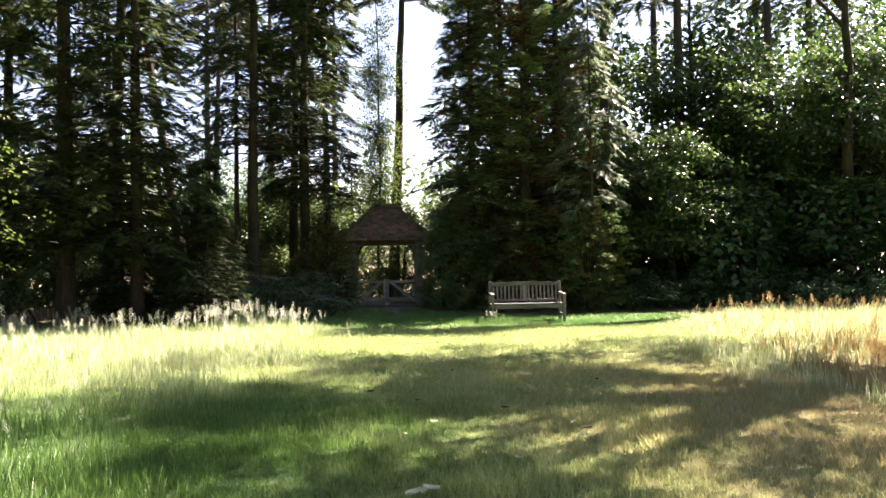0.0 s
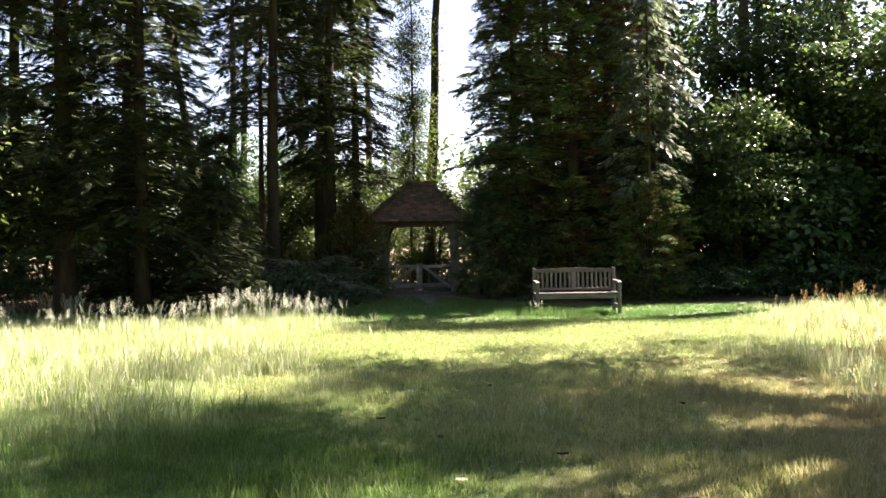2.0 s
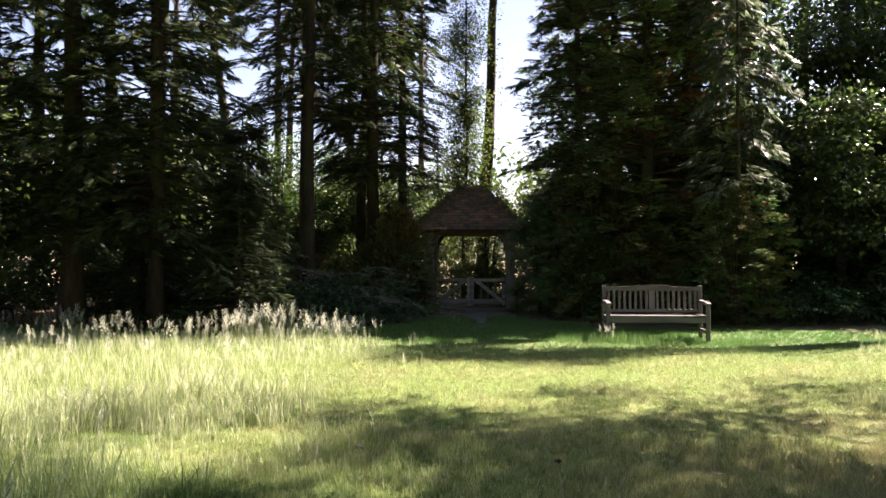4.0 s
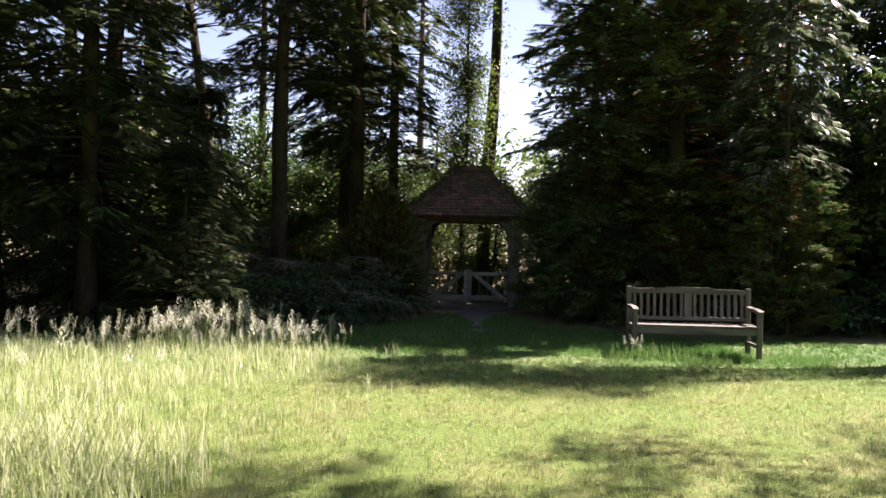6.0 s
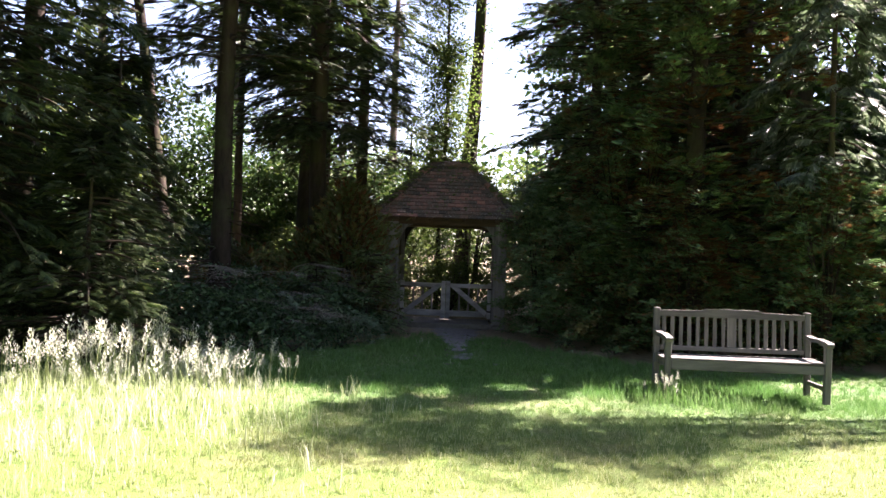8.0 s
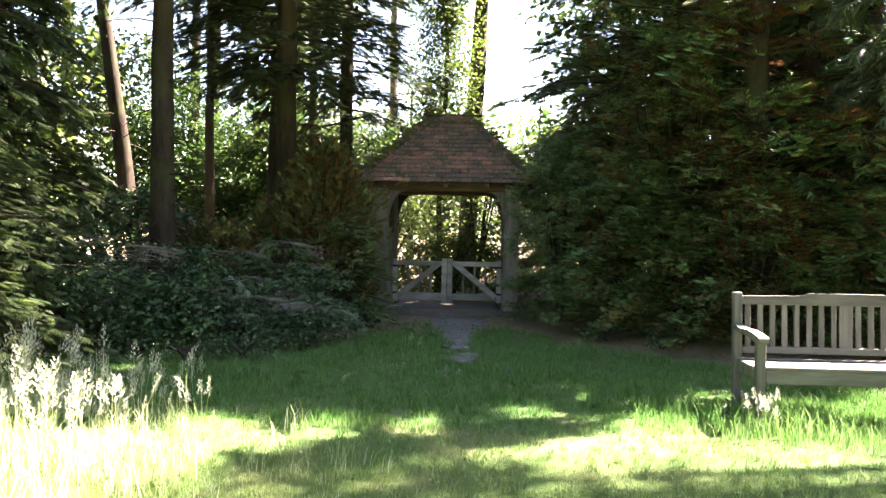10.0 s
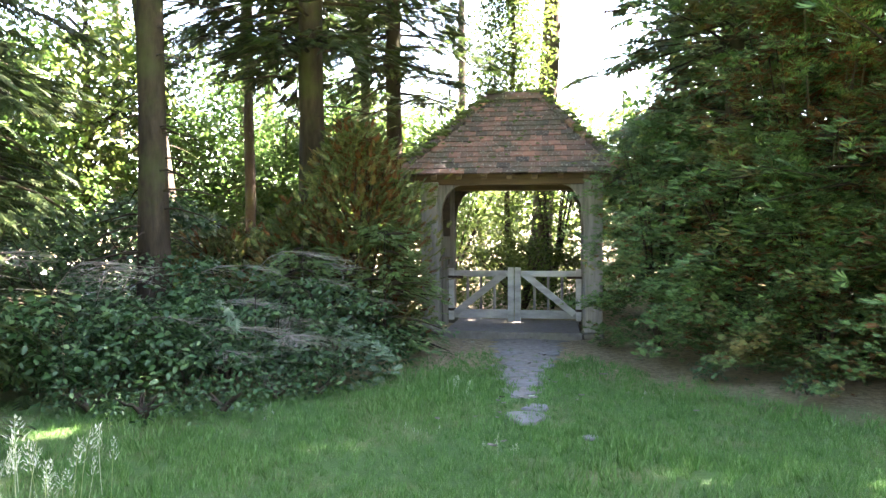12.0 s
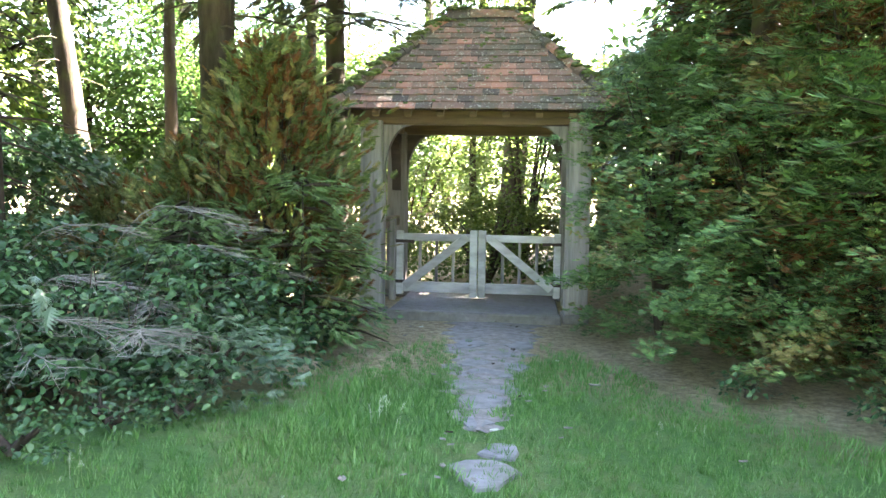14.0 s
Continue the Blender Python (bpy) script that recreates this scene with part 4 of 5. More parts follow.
bush("golden_cypress", -5.0, 26.0, 1.1, 0.9, 1.3, 3600, 0.14, CYPRESS_GOLD, "ragged olive green cypress under the trees", FROND, second=(RUSSET, 0.2, "brown inner sprays"), **OLIVE)
conifer("young_hemlock", -2.05, 23.35, 1.45, 0.62, 0.025, 0.15, 46, 30, 0.12, HEMLOCK, "young hemlock spreading fresh green sprays before the gate post", droop=0.25, flat=0.2)
conifer("young_hemlock", -2.9, 23.0, 1.3, 0.7, 0.025, 0.15, 46, 30, 0.12, HEMLOCK, "young hemlock rising out of the bramble", droop=0.3, flat=0.2)
bramble(-3.2, 22.2, 1.0, 1.4, 0.85, 105, 26, 0.135, "sprawling dark bramble beside the path", 0.02)
bramble(-4.8, 21.6, 1.5, 1.3, 1.1, 120, 30, 0.14, "tall dark bramble under the trees", 0.02)
bramble(-2.35, 23.4, 0.5, 0.6, 0.6, 44, 20, 0.13, "low bramble at the foot of the gate", 0.1)
bramble(-6.9, 21.5, 1.7, 1.2, 1.5, 80, 20, 0.15, "dark bramble thicket under the trees", 0.03)
bramble(-9.3, 21.4, 1.9, 1.3, 1.6, 80, 20, 0.16, "dark bramble thicket under the trees", 0.03)
bramble(-12.2, 21.2, 2.1, 1.4, 1.7, 80, 20, 0.19, "dark bramble thicket under the trees", 0.03)
for x, y, h, a, L, n in ((-3.9, 21.9, 0.8, -20, 1.4, 26), (-3.7, 21.2, 0.6, -8, 1.35, 22), (-4.6, 21.4, 1.15, -35, 1.3, 26), (-3.4, 22.7, 0.95, -12, 1.2, 24), (-4.9, 21.0, 1.2, -5, 1.2, 24), (-3.2, 23.4, 1.1, -30, 1.0, 22), (-2.9, 21.7, 0.5, -40, 0.9, 36), (-4.3, 20.9, 0.7, 4, 1.2, 16), (-3.5, 21.2, 0.4, -20, 1.0, 14), (-4.4, 22.3, 1.1, 8, 1.4, 24), (-3.0, 22.4, 0.6, -55, 0.9, 30), (-3.9, 23.0, 1.25, -15, 1.5, 24), (-5.4, 20.9, 1.3, -25, 1.3, 20), (-2.75, 23.0, 0.7, 10, 0.7, 26)):
    dead_branch(x, y, h, a, L, n)
conifer("young_fir", -4.95, 18.95, 2.6, 1.15, 0.05, 0.3, 80, 26, 0.18, FIR, "young fir with pale sunlit tips at the wood's edge", droop=0.2)
conifer("young_fir", -5.5, 20.9, 4.5, 1.35, 0.07, 0.4, 120, 30, 0.2, FIR, "olive young fir sweeping down over the bramble", droop=0.4)
conifer("young_fir", -7.4, 20.2, 3.6, 1.3, 0.06, 0.4, 80, 26, 0.2, FIR, "dark young fir at the wood's edge", droop=0.3)
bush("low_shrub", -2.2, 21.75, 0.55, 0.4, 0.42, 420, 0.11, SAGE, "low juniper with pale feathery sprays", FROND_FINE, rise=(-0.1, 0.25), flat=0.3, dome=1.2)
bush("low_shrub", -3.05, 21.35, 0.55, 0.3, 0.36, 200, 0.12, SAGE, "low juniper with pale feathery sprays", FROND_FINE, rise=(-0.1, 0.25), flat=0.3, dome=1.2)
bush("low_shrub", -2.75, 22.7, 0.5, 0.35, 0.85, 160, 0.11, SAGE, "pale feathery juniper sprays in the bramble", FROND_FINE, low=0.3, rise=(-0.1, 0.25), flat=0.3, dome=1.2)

WEED = dict(template=LEAVES_B, stems=5, rise=(-0.2, 0.6), dome=1.0)
for x, y, r, h in ((-2.7, 20.45, 0.32, 0.2), (-3.2, 20.15, 0.35, 0.24), (-2.45, 20.95, 0.26, 0.2), (-3.75, 20.3, 0.35, 0.26), (-2.15, 21.2, 0.2, 0.16), (1.35, 22.25, 0.14, 0.12), (2.05, 21.75, 0.16, 0.14)):
    bush("low_weed", x, y, r, r * 0.8, h * 0.75, int(80 * r / 0.3), 0.075, BRAMBLE, "low broad-leaved weeds at the edge of the turf", **WEED)

# tall trees on the one side
conifer("fir", -4.49, 22.7, 17, 1.7, 0.17, 4.6, 115, 44, 0.24, FIR, "tall dark fir with bare lower trunk", bare=60, lean=(0.15, 0))
conifer("fir", -3.17, 24.24, 16, 1.5, 0.19, 3.6, 160, 44, 0.24, FIR, "tall dark fir hung with dense boughs", bare=20)
conifer("fir", -2.75, 27.3, 17, 1.45, 0.15, 3.3, 160, 44, 0.24, FIR, "dark fir close behind the gate")
conifer("fir", -6.76, 19.4, 16, 2.0, 0.16, 1.9, 190, 30, 0.28, FIR, "tall fir at the wood's edge", bare=26)
conifer("fir", -8.43, 19.3, 17, 2.3, 0.22, 1.9, 190, 30, 0.30, FIR, "tall fir at the wood's edge with spreading boughs", bare=26)
conifer("fir", -9.45, 25.0, 18, 2.2, 0.26, 3.2, 110, 22, 0.43, FIR, "tall leaning fir in the wood", lean=(0.8, 0), bare=20)
conifer("fir", -6.5, 30.2, 17, 1.7, 0.12, 6.0, 120, 36, 0.3, FIR, "slim dark fir in the wood", bare=20)
conifer("fir", -4.45, 32.0, 18, 1.5, 0.12, 6.5, 110, 36, 0.3, FIR, "slim straight fir in the wood", bare=20)
broadleaf("beech", -10.6, 16.2, 6.0, 0.12, (1.1, -0.3, 2.7, 1.0, 1.2, 1.8), 40, 40, 0.2, LIGHTLEAF, "sunlit young beech at the edge of the lawn", category="tree")

conifer("fir", -10.9, 20.6, 16, 2.3, 0.2, 1.6, 140, 24, 0.42, FIR, "tall dark fir with boughs to the ground")
conifer("fir", -12.2, 24.5, 17, 2.4, 0.2, 1.6, 110, 20, 0.48, FIR, "tall dark fir in the wood")
# crown added above the view to keep sun off the left-hand firs
broadleaf("tall_beech", -3.75, 25.9, 14.5, 0.16, (3.2, -2.2, 12.6, 3.7, 2.3, 1.9), 125, 28, 0.3, BEECH, "unseen tall beech crown added over the gate to shade the firs", tight=0.5)

# flat crown above the view, shaped for the shade band before the bench
broadleaf("tall_beech", 13.2, 22.4, 14.5, 0.2, (-4.6, -0.95, 12.5, 3.0, 0.85, 1.2), 24, 36, 0.26, BEECH, "unseen tall beech crown added to throw a shade band on the lawn", tight=0.34)

# leafy mass on the other side
broadleaf("beech", 11.0, 26.4, 8.6, 0.22, (0.0, -0.4, 4.9, 3.3, 2.3, 3.9), 125, 34, 0.32, GLOSSY, "broad beech, sunlit on top and dark within", tight=0.34, flat=0.24)
broadleaf("beech", 14.4, 24.4, 9.0, 0.24, (0.0, -0.3, 5.0, 3.2, 2.4, 3.9), 125, 34, 0.33, GLOSSY, "broad beech hanging over the rough grass", tight=0.36, flat=0.24)
broadleaf("beech", 8.1, 23.4, 5.6, 0.15, (0, 0, 3.2, 1.7, 1.4, 2.3), 80, 30, 0.25, GLOSSY, "young beech shading the bench", tight=0.3, flat=0.25)
bush("laurel", -6.6, 26.6, 1.6, 0.9, 1.9, 1500, 0.2, BRAMBLE, "dark laurel between the fir trunks", LEAVES_B, dome=1.2)
bush("laurel", -9.0, 25.6, 1.6, 0.9, 2.2, 1500, 0.2, BRAMBLE, "dark laurel between the fir trunks", LEAVES_B, dome=1.2)
bramble(6.4, 22.6, 1.6, 0.9, 1.0, 70, 20, 0.18, "dark bramble beneath the beech", 0.02)
bramble(9.2, 22.4, 1.9, 1.0, 1.1, 80, 20, 0.18, "dark bramble beneath the beech", 0.02)
bramble(12.3, 20.4, 1.9, 1.0, 0.9, 80, 20, 0.18, "dark green bramble by the rough grass", 0.02)
holly = bush("holly", 7.4, 24.4, 1.9, 1.2, 3.6, 800, 0.46, BRAMBLE, "dark holly thicket under the trees", LEAVES_B, dome=1.3)
for x, y, k, r in ((10.4, 23.6, 1.0, 50), (13.4, 22.6, 1.0, 120), (5.6, 26.5, 1.1, 200), (9.2, 27.2, 1.2, 250), (12.6, 26.0, 1.2, 300), (15.6, 20.0, 1.0, 20), (12.5, 29.5, 1.6, 80), (16.5, 26.5, 1.6, 170), (8.8, 30.5, 1.5, 310)):
    copy_thing(holly, pose(x, y, 0, 0, 0, r) @ Matrix.Scale(k, 4))

# behind the gate
broadleaf("ivy_clad_tree", -1.05, 29.3, 13.0, 0.06, (0.0, 0, 6.6, 0.5, 0.55, 6.0), 80, 40, 0.15, LIGHTLEAF, "slender tree hung with pale ivy behind the gate", tight=0.3)
bush("hazel", -0.2, 28.8, 1.0, 0.8, 3.7, 1500, 0.15, LIGHTLEAF, "yellow-green hazel shrub behind the gate", dome=1.1)
bush("hazel", -2.4, 31.5, 1.6, 1.0, 2.6, 1500, 0.17, LIGHTLEAF, "yellow-green hazel shrub behind the gate", dome=1.1)
bush("hazel", 1.6, 30.8, 1.5, 1.0, 3.6, 1500, 0.17, LIGHTLEAF, "yellow-green hazel shrub behind the gate", dome=1.1)


bush("hazel", -0.7, 28.2, 1.5, 0.5, 1.2, 1500, 0.11, LIGHTLEAF, "low green hazel shoots behind the gate", LEAVES_B, dome=1.2)


def pine(x, y, h, radius, label, lean=(0, 0), crown_at=0.62, barkmat=BARK_PALE):
    return conifer("pine", x, y, h, 2.4, radius, h * crown_at, 44, 17, 0.56, FIR, label, lean=lean, barkmat=barkmat, bare=14)


pine(-0.52, 31.0, 19, 0.24, "tall bare-trunked pine behind the gate", (0.75, 0))
# darker bark than the other pines, standing in for shade on this trunk
pine(-8.6, 31.5, 16, 0.24, "tall pine leaning over the undergrowth", (-2.5, 0), 0.5, BARK)
pine(-8.9, 35.9, 18, 0.2, "tall pine in the wood")
pine(-9.1, 38.0, 18, 0.2, "tall pine in the wood", (0.6, 0))
far_pine = pine(-6.7, 40.3, 19, 0.24, "tall pine in the wood")
far_leaf = broadleaf("wood_tree", -12.5, 34, 9, 0.2, (0, 0, 4.6, 2.8, 2.4, 3.6), 60, 16, 0.44, LIGHTLEAF, "leafy tree deep in the wood", tight=0.6, group="trees of the wood")
far_dark = broadleaf("wood_tree", 6.5, 30, 11, 0.22, (0, 0, 6, 3.0, 2.6, 4.6), 66, 17, 0.48, BEECH, "dark leafy tree deep in the wood", tight=0.6, group="trees of the wood")
for x, y, k, r in ((-17, 22, 1.1, 10), (-4.6, 36, 0.66, 200), (-19, 33, 1.1, 120), (-2.6, 40, 0.7, 20), (2.2, 43, 0.7, 260), (-16, 16, 1.0, 150)):
    copy_thing(far_leaf, pose(x, y, 0, 0, 0, r) @ Matrix.Scale(k, 4))
for x, y, k, r in ((10.5, 28, 1.0, 60), (17.5, 27, 1.1, 140), (19.5, 21, 1.0, 10), (4.0, 33, 0.9, 220), (9.0, 36, 1.1, 300), (15.5, 33, 1.2, 20), (17, 12, 1.0, 33)):
    copy_thing(far_dark, pose(x, y, 0, 0, 0, r) @ Matrix.Scale(k, 4))
for x, y, r in ((-12.5, 29, 20), (-14, 38, 50), (-3.8, 45, 90), (7.2, 27.5, 120), (10.4, 31.5, 160), (16.5, 30.5, 200), (4.6, 38, 250), (-18, 26, 300), (9.75, 26.9, 10), (14.3, 29.5, 77)):
    copy_thing(far_pine, pose(x, y, 0, 0, 0, r))

# leafy understorey that closes the wood behind the trunks
scrub = broadleaf("understorey_tree", -8.4, 35.0, 5.5, 0.09, (0, 0, 3.3, 2.1, 1.6, 3.0), 70, 20, 0.3, BEECH, "leafy young tree in the understorey", tight=0.42, group="understorey of the wood")
for x, y, k, r in ((-5.4, 33.6, 0.8, 60), (-13.0, 31.5, 1.0, 140), (-15.6, 33.0, 1.1, 220), (-6.6, 37.5, 1.0, 300), (-11.0, 35.5, 1.15, 25), (-16.5, 27.5, 1.0, 95), (-3.4, 35.0, 0.75, 180), (-6.6, 33.0, 0.7, 250)):
    copy_thing(scrub, pose(x, y, 0, 0, 0, r) @ Matrix.Scale(k, 4))

# hazel undergrowth deeper in the wood
under = bush("hazel", -8.5, 37.0, 1.9, 1.4, 3.8, 700, 0.36, LIGHTLEAF, "sunlit hazel undergrowth in the wood", dome=1.0)
for x, y, k, r in ((-4.9, 30.6, 0.55, 90), (-12.8, 29.6, 0.8, 150), (-5.6, 34.0, 1.1, 210), (-15.5, 31, 1.3, 10), (2.8, 35, 0.9, 70), (-1.0, 36, 0.8, 130)):
    copy_thing(under, pose(x, y, 0, 0, 0, r) @ Matrix.Scale(k, 4))

# trees beside the walker, out of view, whose shade dapples the near lawn
broadleaf("oak", 11.5, 12.6, 15, 0.4, (-4.1, 1.0, 13.4, 4.7, 4.2, 1.9), 50, 52, 0.3, BEECH, "spreading oak beside the lawn", tight=0.4)
broadleaf("oak", 12.6, 9.2, 12, 0.35, (-2.6, 5.0, 9.8, 4.4, 4.0, 2.0), 36, 50, 0.28, BEECH, "spreading oak beside the lawn", tight=0.34)
broadleaf("oak", 9.6, 2.4, 12, 0.35, (-0.5, 5.0, 9.6, 5.0, 4.4, 2.4), 48, 50, 0.28, BEECH, "spreading oak beside the lawn", tight=0.4)
# unseen taller trees behind and round the lawn, added to cut the skylight
tall = broadleaf("wood_tree", 5.5, -6.5, 17, 0.4, (0, 0.5, 10.6, 4.4, 4.4, 6.6), 72, 9, 0.9, BEECH, "unseen tall leafy tree added round the lawn to block skylight", tight=0.7, group="trees round the lawn")
for x, y, k, r in ((-2.5, -7.5, 1.1, 100), (-8.5, -5, 1.1, 10), (-12.5, 1, 1.15, 280), (-13.5, 7, 1.15, 60), (-14.5, 12.5, 1.1, 120), (12.5, -5, 1.1, 200), (16.5, 2.5, 1.1, 20), (20.5, 8, 1.1, 150), (-18, 19, 1.1, 330), (1.5, -12, 1.6, 40), (-6.5, -13, 1.7, 160), (9.5, -13, 1.7, 220), (-15, -9, 1.7, 310), (-20.5, -1, 1.7, 75), (-22, 8, 1.7, 190), (-23, 16, 1.6, 250), (18, -11, 1.6, 130)):
    copy_thing(tall, pose(x, y, 0, 0, 0, r) @ Matrix.Scale(k, 4))

# distant wood all round
n = 4000
a = rng.random(n) * 2 * np.pi
d = rng.uniform(58, 80, n)
P = np.stack([np.cos(a) * d, 12 + np.sin(a) * d, rng.random(n) ** 1.3 * (7 + 2.5 * np.sin(5 * a) + 1.5 * np.sin(13 * a)) + 0.8], axis=1)
tagged(new("distant_wood", tri_mesh("distant_wood", *scatter(LEAVES, P, rng.standard_normal((n, 3)), Z + rng.normal(0, 0.5, (n, 3)), rng.uniform(1.1, 2.0, n)), BEECH)), "belt of leafy woodland in the distance", "woodland", kind="stuff")

def fallen_leaf(x, y, size, turn, mat, label):
    bm = bmesh.new()
    rows = []
    for i in range(5):
        u = i / 4
        w = size * 0.32 * math.sin(math.pi * (0.08 + 0.84 * u)) ** 0.8
        z = 0.045 + size * 0.25 * (u - 0.5) ** 2
        rows.append([bm.verts.new((s * w, size * (u - 0.5), z + (size * 0.14 if s else 0))) for s in (-1, 0, 1)])
    for a, b2 in zip(rows, rows[1:]):
        for i in range(2):
            bm.faces.new((a[i], a[i + 1], b2[i + 1], b2[i]))
    ob = part("fallen_leaf", bm, mat)
    ob.matrix_world = pose(x, y, float(ground_z(x, y)), 0, 0, turn)
    return tagged(ob, label, "leaf", "fallen leaves on the lawn")


for i, (x, y) in enumerate(((-0.26, 4.43), (-0.2, 4.5), (-0.31, 4.38), (-0.34, 6.14), (-0.08, 6.6), (-0.06, 7.94), (0.47, 5.34), (0.91, 8.04), (2.07, 7.26), (-0.52, 19.69), (-0.45, 19.8), (-0.98, 20.34), (0.33, 22.26), (-0.06, 24.06), (-0.3, 24.5), (0.97, 20.92), (1.3, 9.4), (-1.1, 9.9))):
    fallen_leaf(x, y, 0.05 + 0.04 * ((i * 7) % 5) / 5 + (0.05 if i < 3 else 0), i * 67, TWIG if i > 6 else SEED, "pale curled fallen leaf on the grass")
for i, (x, y) in enumerate(((-0.2, 7.67), (0.62, 7.1), (1.9, 8.6), (-0.7, 8.4), (0.3, 9.6), (1.2, 6.2), (-0.25, 23.4))):
    fallen_leaf(x, y, 0.08, i * 91, BARK, "dark withered leaf on the grass")

g = random.Random(21)
for i in range(34):
    y = g.uniform(20.3, 24.8)
    x = g.gauss(-0.42, 0.25 + 0.22 * max(0, y - 21.5))
    fallen_leaf(x, y, g.uniform(0.03, 0.06), g.uniform(0, 360), g.choice((TWIG, TWIG, SEED, BARK)), "small dry leaf on the trodden path")

# ---- grass ----
TUFT = tuft_template()
TUFT_TALL = tuft_template(5, 0.2, 0.014, 0.5, 2, 4)
# (half-width grows with distance from the walker's start)
P = in_patch(128000, -13, 12, 2.2, 24.8, lambda x, y: (np.abs(x) < 3.2 + 0.52 * y) & ~on_path(x, y) & (meadow_edge(x, y) < 0.15) & (rough_edge(x, y) < 0.2) & (y < lawn_end(x)))
grass("lawn_grass", P, 0.058, TUFT, LAWN, "short mown lawn grass, green and parched")
P = in_patch(46000, -4.5, 4.5, 3.4, 10.5, lambda x, y: (meadow_edge(x, y) < 0.15) & (rough_edge(x, y) < 0.2) & (rng.random(len(x)) < 0.7 + 0.3 * np.sin(2.2 * x + y) * np.sin(1.9 * y - x)))
grass("lawn_grass", P, 0.065, TUFT, LAWN, "short lawn grass where the walk begins", 0.5, clumpy=0.35)
P = in_patch(20000, -4.2, 3.4, 17.6, 23.4, lambda x, y: ~on_path(x, y) & (meadow_edge(x, y) < 0.15) & (y < lawn_end(x) - 0.3) & (rng.random(len(x)) < 0.6 + 0.4 * np.sin(2.6 * x + y) * np.sin(2.9 * y - x)))
grass("lawn_grass", P, 0.06, TUFT, LAWN, "longer green lawn grass before the gate", 0.5, clumpy=0.4)
P = in_patch(1500, -1.3, 0.6, 20.2, 23.6, lambda x, y: rng.random(len(x)) < 0.75 - 0.16 * (y - 20))
grass("path_grass", P, 0.045, TUFT, LAWN, "sparse grass creeping over the footpath", 0.5)
P = in_patch(5200, -3.2, 0.8, 3.4, 9.8, lambda x, y: (meadow_edge(x, y) < 0.1) & (rng.random(len(x)) < 0.55 - 0.2 * x + 0.4 * np.sin(2.4 * x) * np.sin(1.7 * y)))
grass("uncut_grass", P, 0.095, TUFT_TALL, MEADOW, "uneven uncut tufts in the near corner of the lawn", 0.5, clumpy=0.4)
P = in_patch(31000, -14, -1.2, 2.2, 19.8, lambda x, y: (meadow_edge(x, y) > 0) & (np.abs(x) < 3.2 + 0.6 * y))
grass("meadow_grass", P, 0.185, TUFT_TALL, MEADOW, "long unmown meadow grass", 0.4, clumpy=0.4)
P = in_patch(3200, -4.4, -1.6, 10.2, 12.4, lambda x, y: rng.random(len(x)) < 1.2 - ((x + 3.0) / 1.1) ** 2 - ((y - 11.3) / 0.8) ** 2 + 0.3 * np.sin(7 * x + 5 * y))
grass("meadow_tussock", P, 0.27, TUFT_TALL, MEADOW, "tall soft tussocks where the meadow bulges into the lawn", 0.4, clumpy=0.35)
P = in_patch(17000, 3, 14, 4, 21, lambda x, y: (rough_edge(x, y) > 0) & (np.abs(x) < 3.2 + 0.6 * y))
hot = (P[:, 1] + 0.55 * (7.5 - P[:, 0]) < 12.0 + ripple(P[:, 0], P[:, 1]) * 1.6 + rng.normal(0, 0.8, len(P))) & (P[:, 0] > 4.6)
grass("rough_grass", P[~hot], 0.24, TUFT_TALL, MEADOW, "long green rough grass", 0.4, clumpy=0.4)
grass("straw_grass", P[hot], 0.24, TUFT_TALL, STRAW, "long parched orange-brown grass", 0.4, clumpy=0.4)
P = in_patch(40000, -6, 8, 2.5, 20, lambda x, y: (((meadow_edge(x, y) > -1.0) & (meadow_edge(x, y) <= 0.1)) | ((rough_edge(x, y) > -0.8) & (rough_edge(x, y) <= 0.1))) & (rng.random(len(x)) < 0.5 + 0.5 * np.sin(2.7 * x) * np.sin(2.1 * y)))
grass("verge_grass", P, 0.12, TUFT_TALL, MEADOW, "ragged half-long grass at the lawn's edge", 0.5, clumpy=0.5)
P = in_patch(7000, 0.4, 5.2, 16.9, 19.0, lambda x, y: rng.random(len(x)) < 1.0 - ((x - 2.8) / 2.1) ** 2 - ((y - 18.0) / 0.8) ** 2)
grass("bench_grass", P, 0.125, TUFT_TALL, LAWN, "uncut grass hiding the bench's feet", 0.5, clumpy=0.45)

# flowering stalks: a thin culm and a feathery head
v, f = tube([(0, 0, 0), (0.02, 0, 0.4), (0.05, 0.01, 0.75), (0.1, 0.02, 1.0)], [0.005, 0.0045, 0.004, 0.003], 3)
hv, hf = [], []
g = np.random.default_rng(9)
for i in range(26):
    z0 = 0.62 + 0.38 * i / 26
    c = np.array([0.04 + 0.06 * (z0 - 0.62) / 0.38, 0.015, z0])
    a = i * 2.4
    w = 0.13 * (1 - 0.8 * i / 26) * g.uniform(0.6, 1.1) + 0.012
    e = c + np.array([math.cos(a) * w, math.sin(a) * w, 0.05 + 0.3 * w])
    m2 = c * 0.45 + e * 0.55
    s = np.array([-math.sin(a), math.cos(a), 0.3]) * 0.012
    k = len(hv)
    hv += [m2 - s, m2 + s, e + (0, 0, 0.02)]
    hf.append((k, k + 1, k + 2))
CULM, HEAD = (v, f), (np.array(hv), np.array(hf))
HEADS = [HEAD]
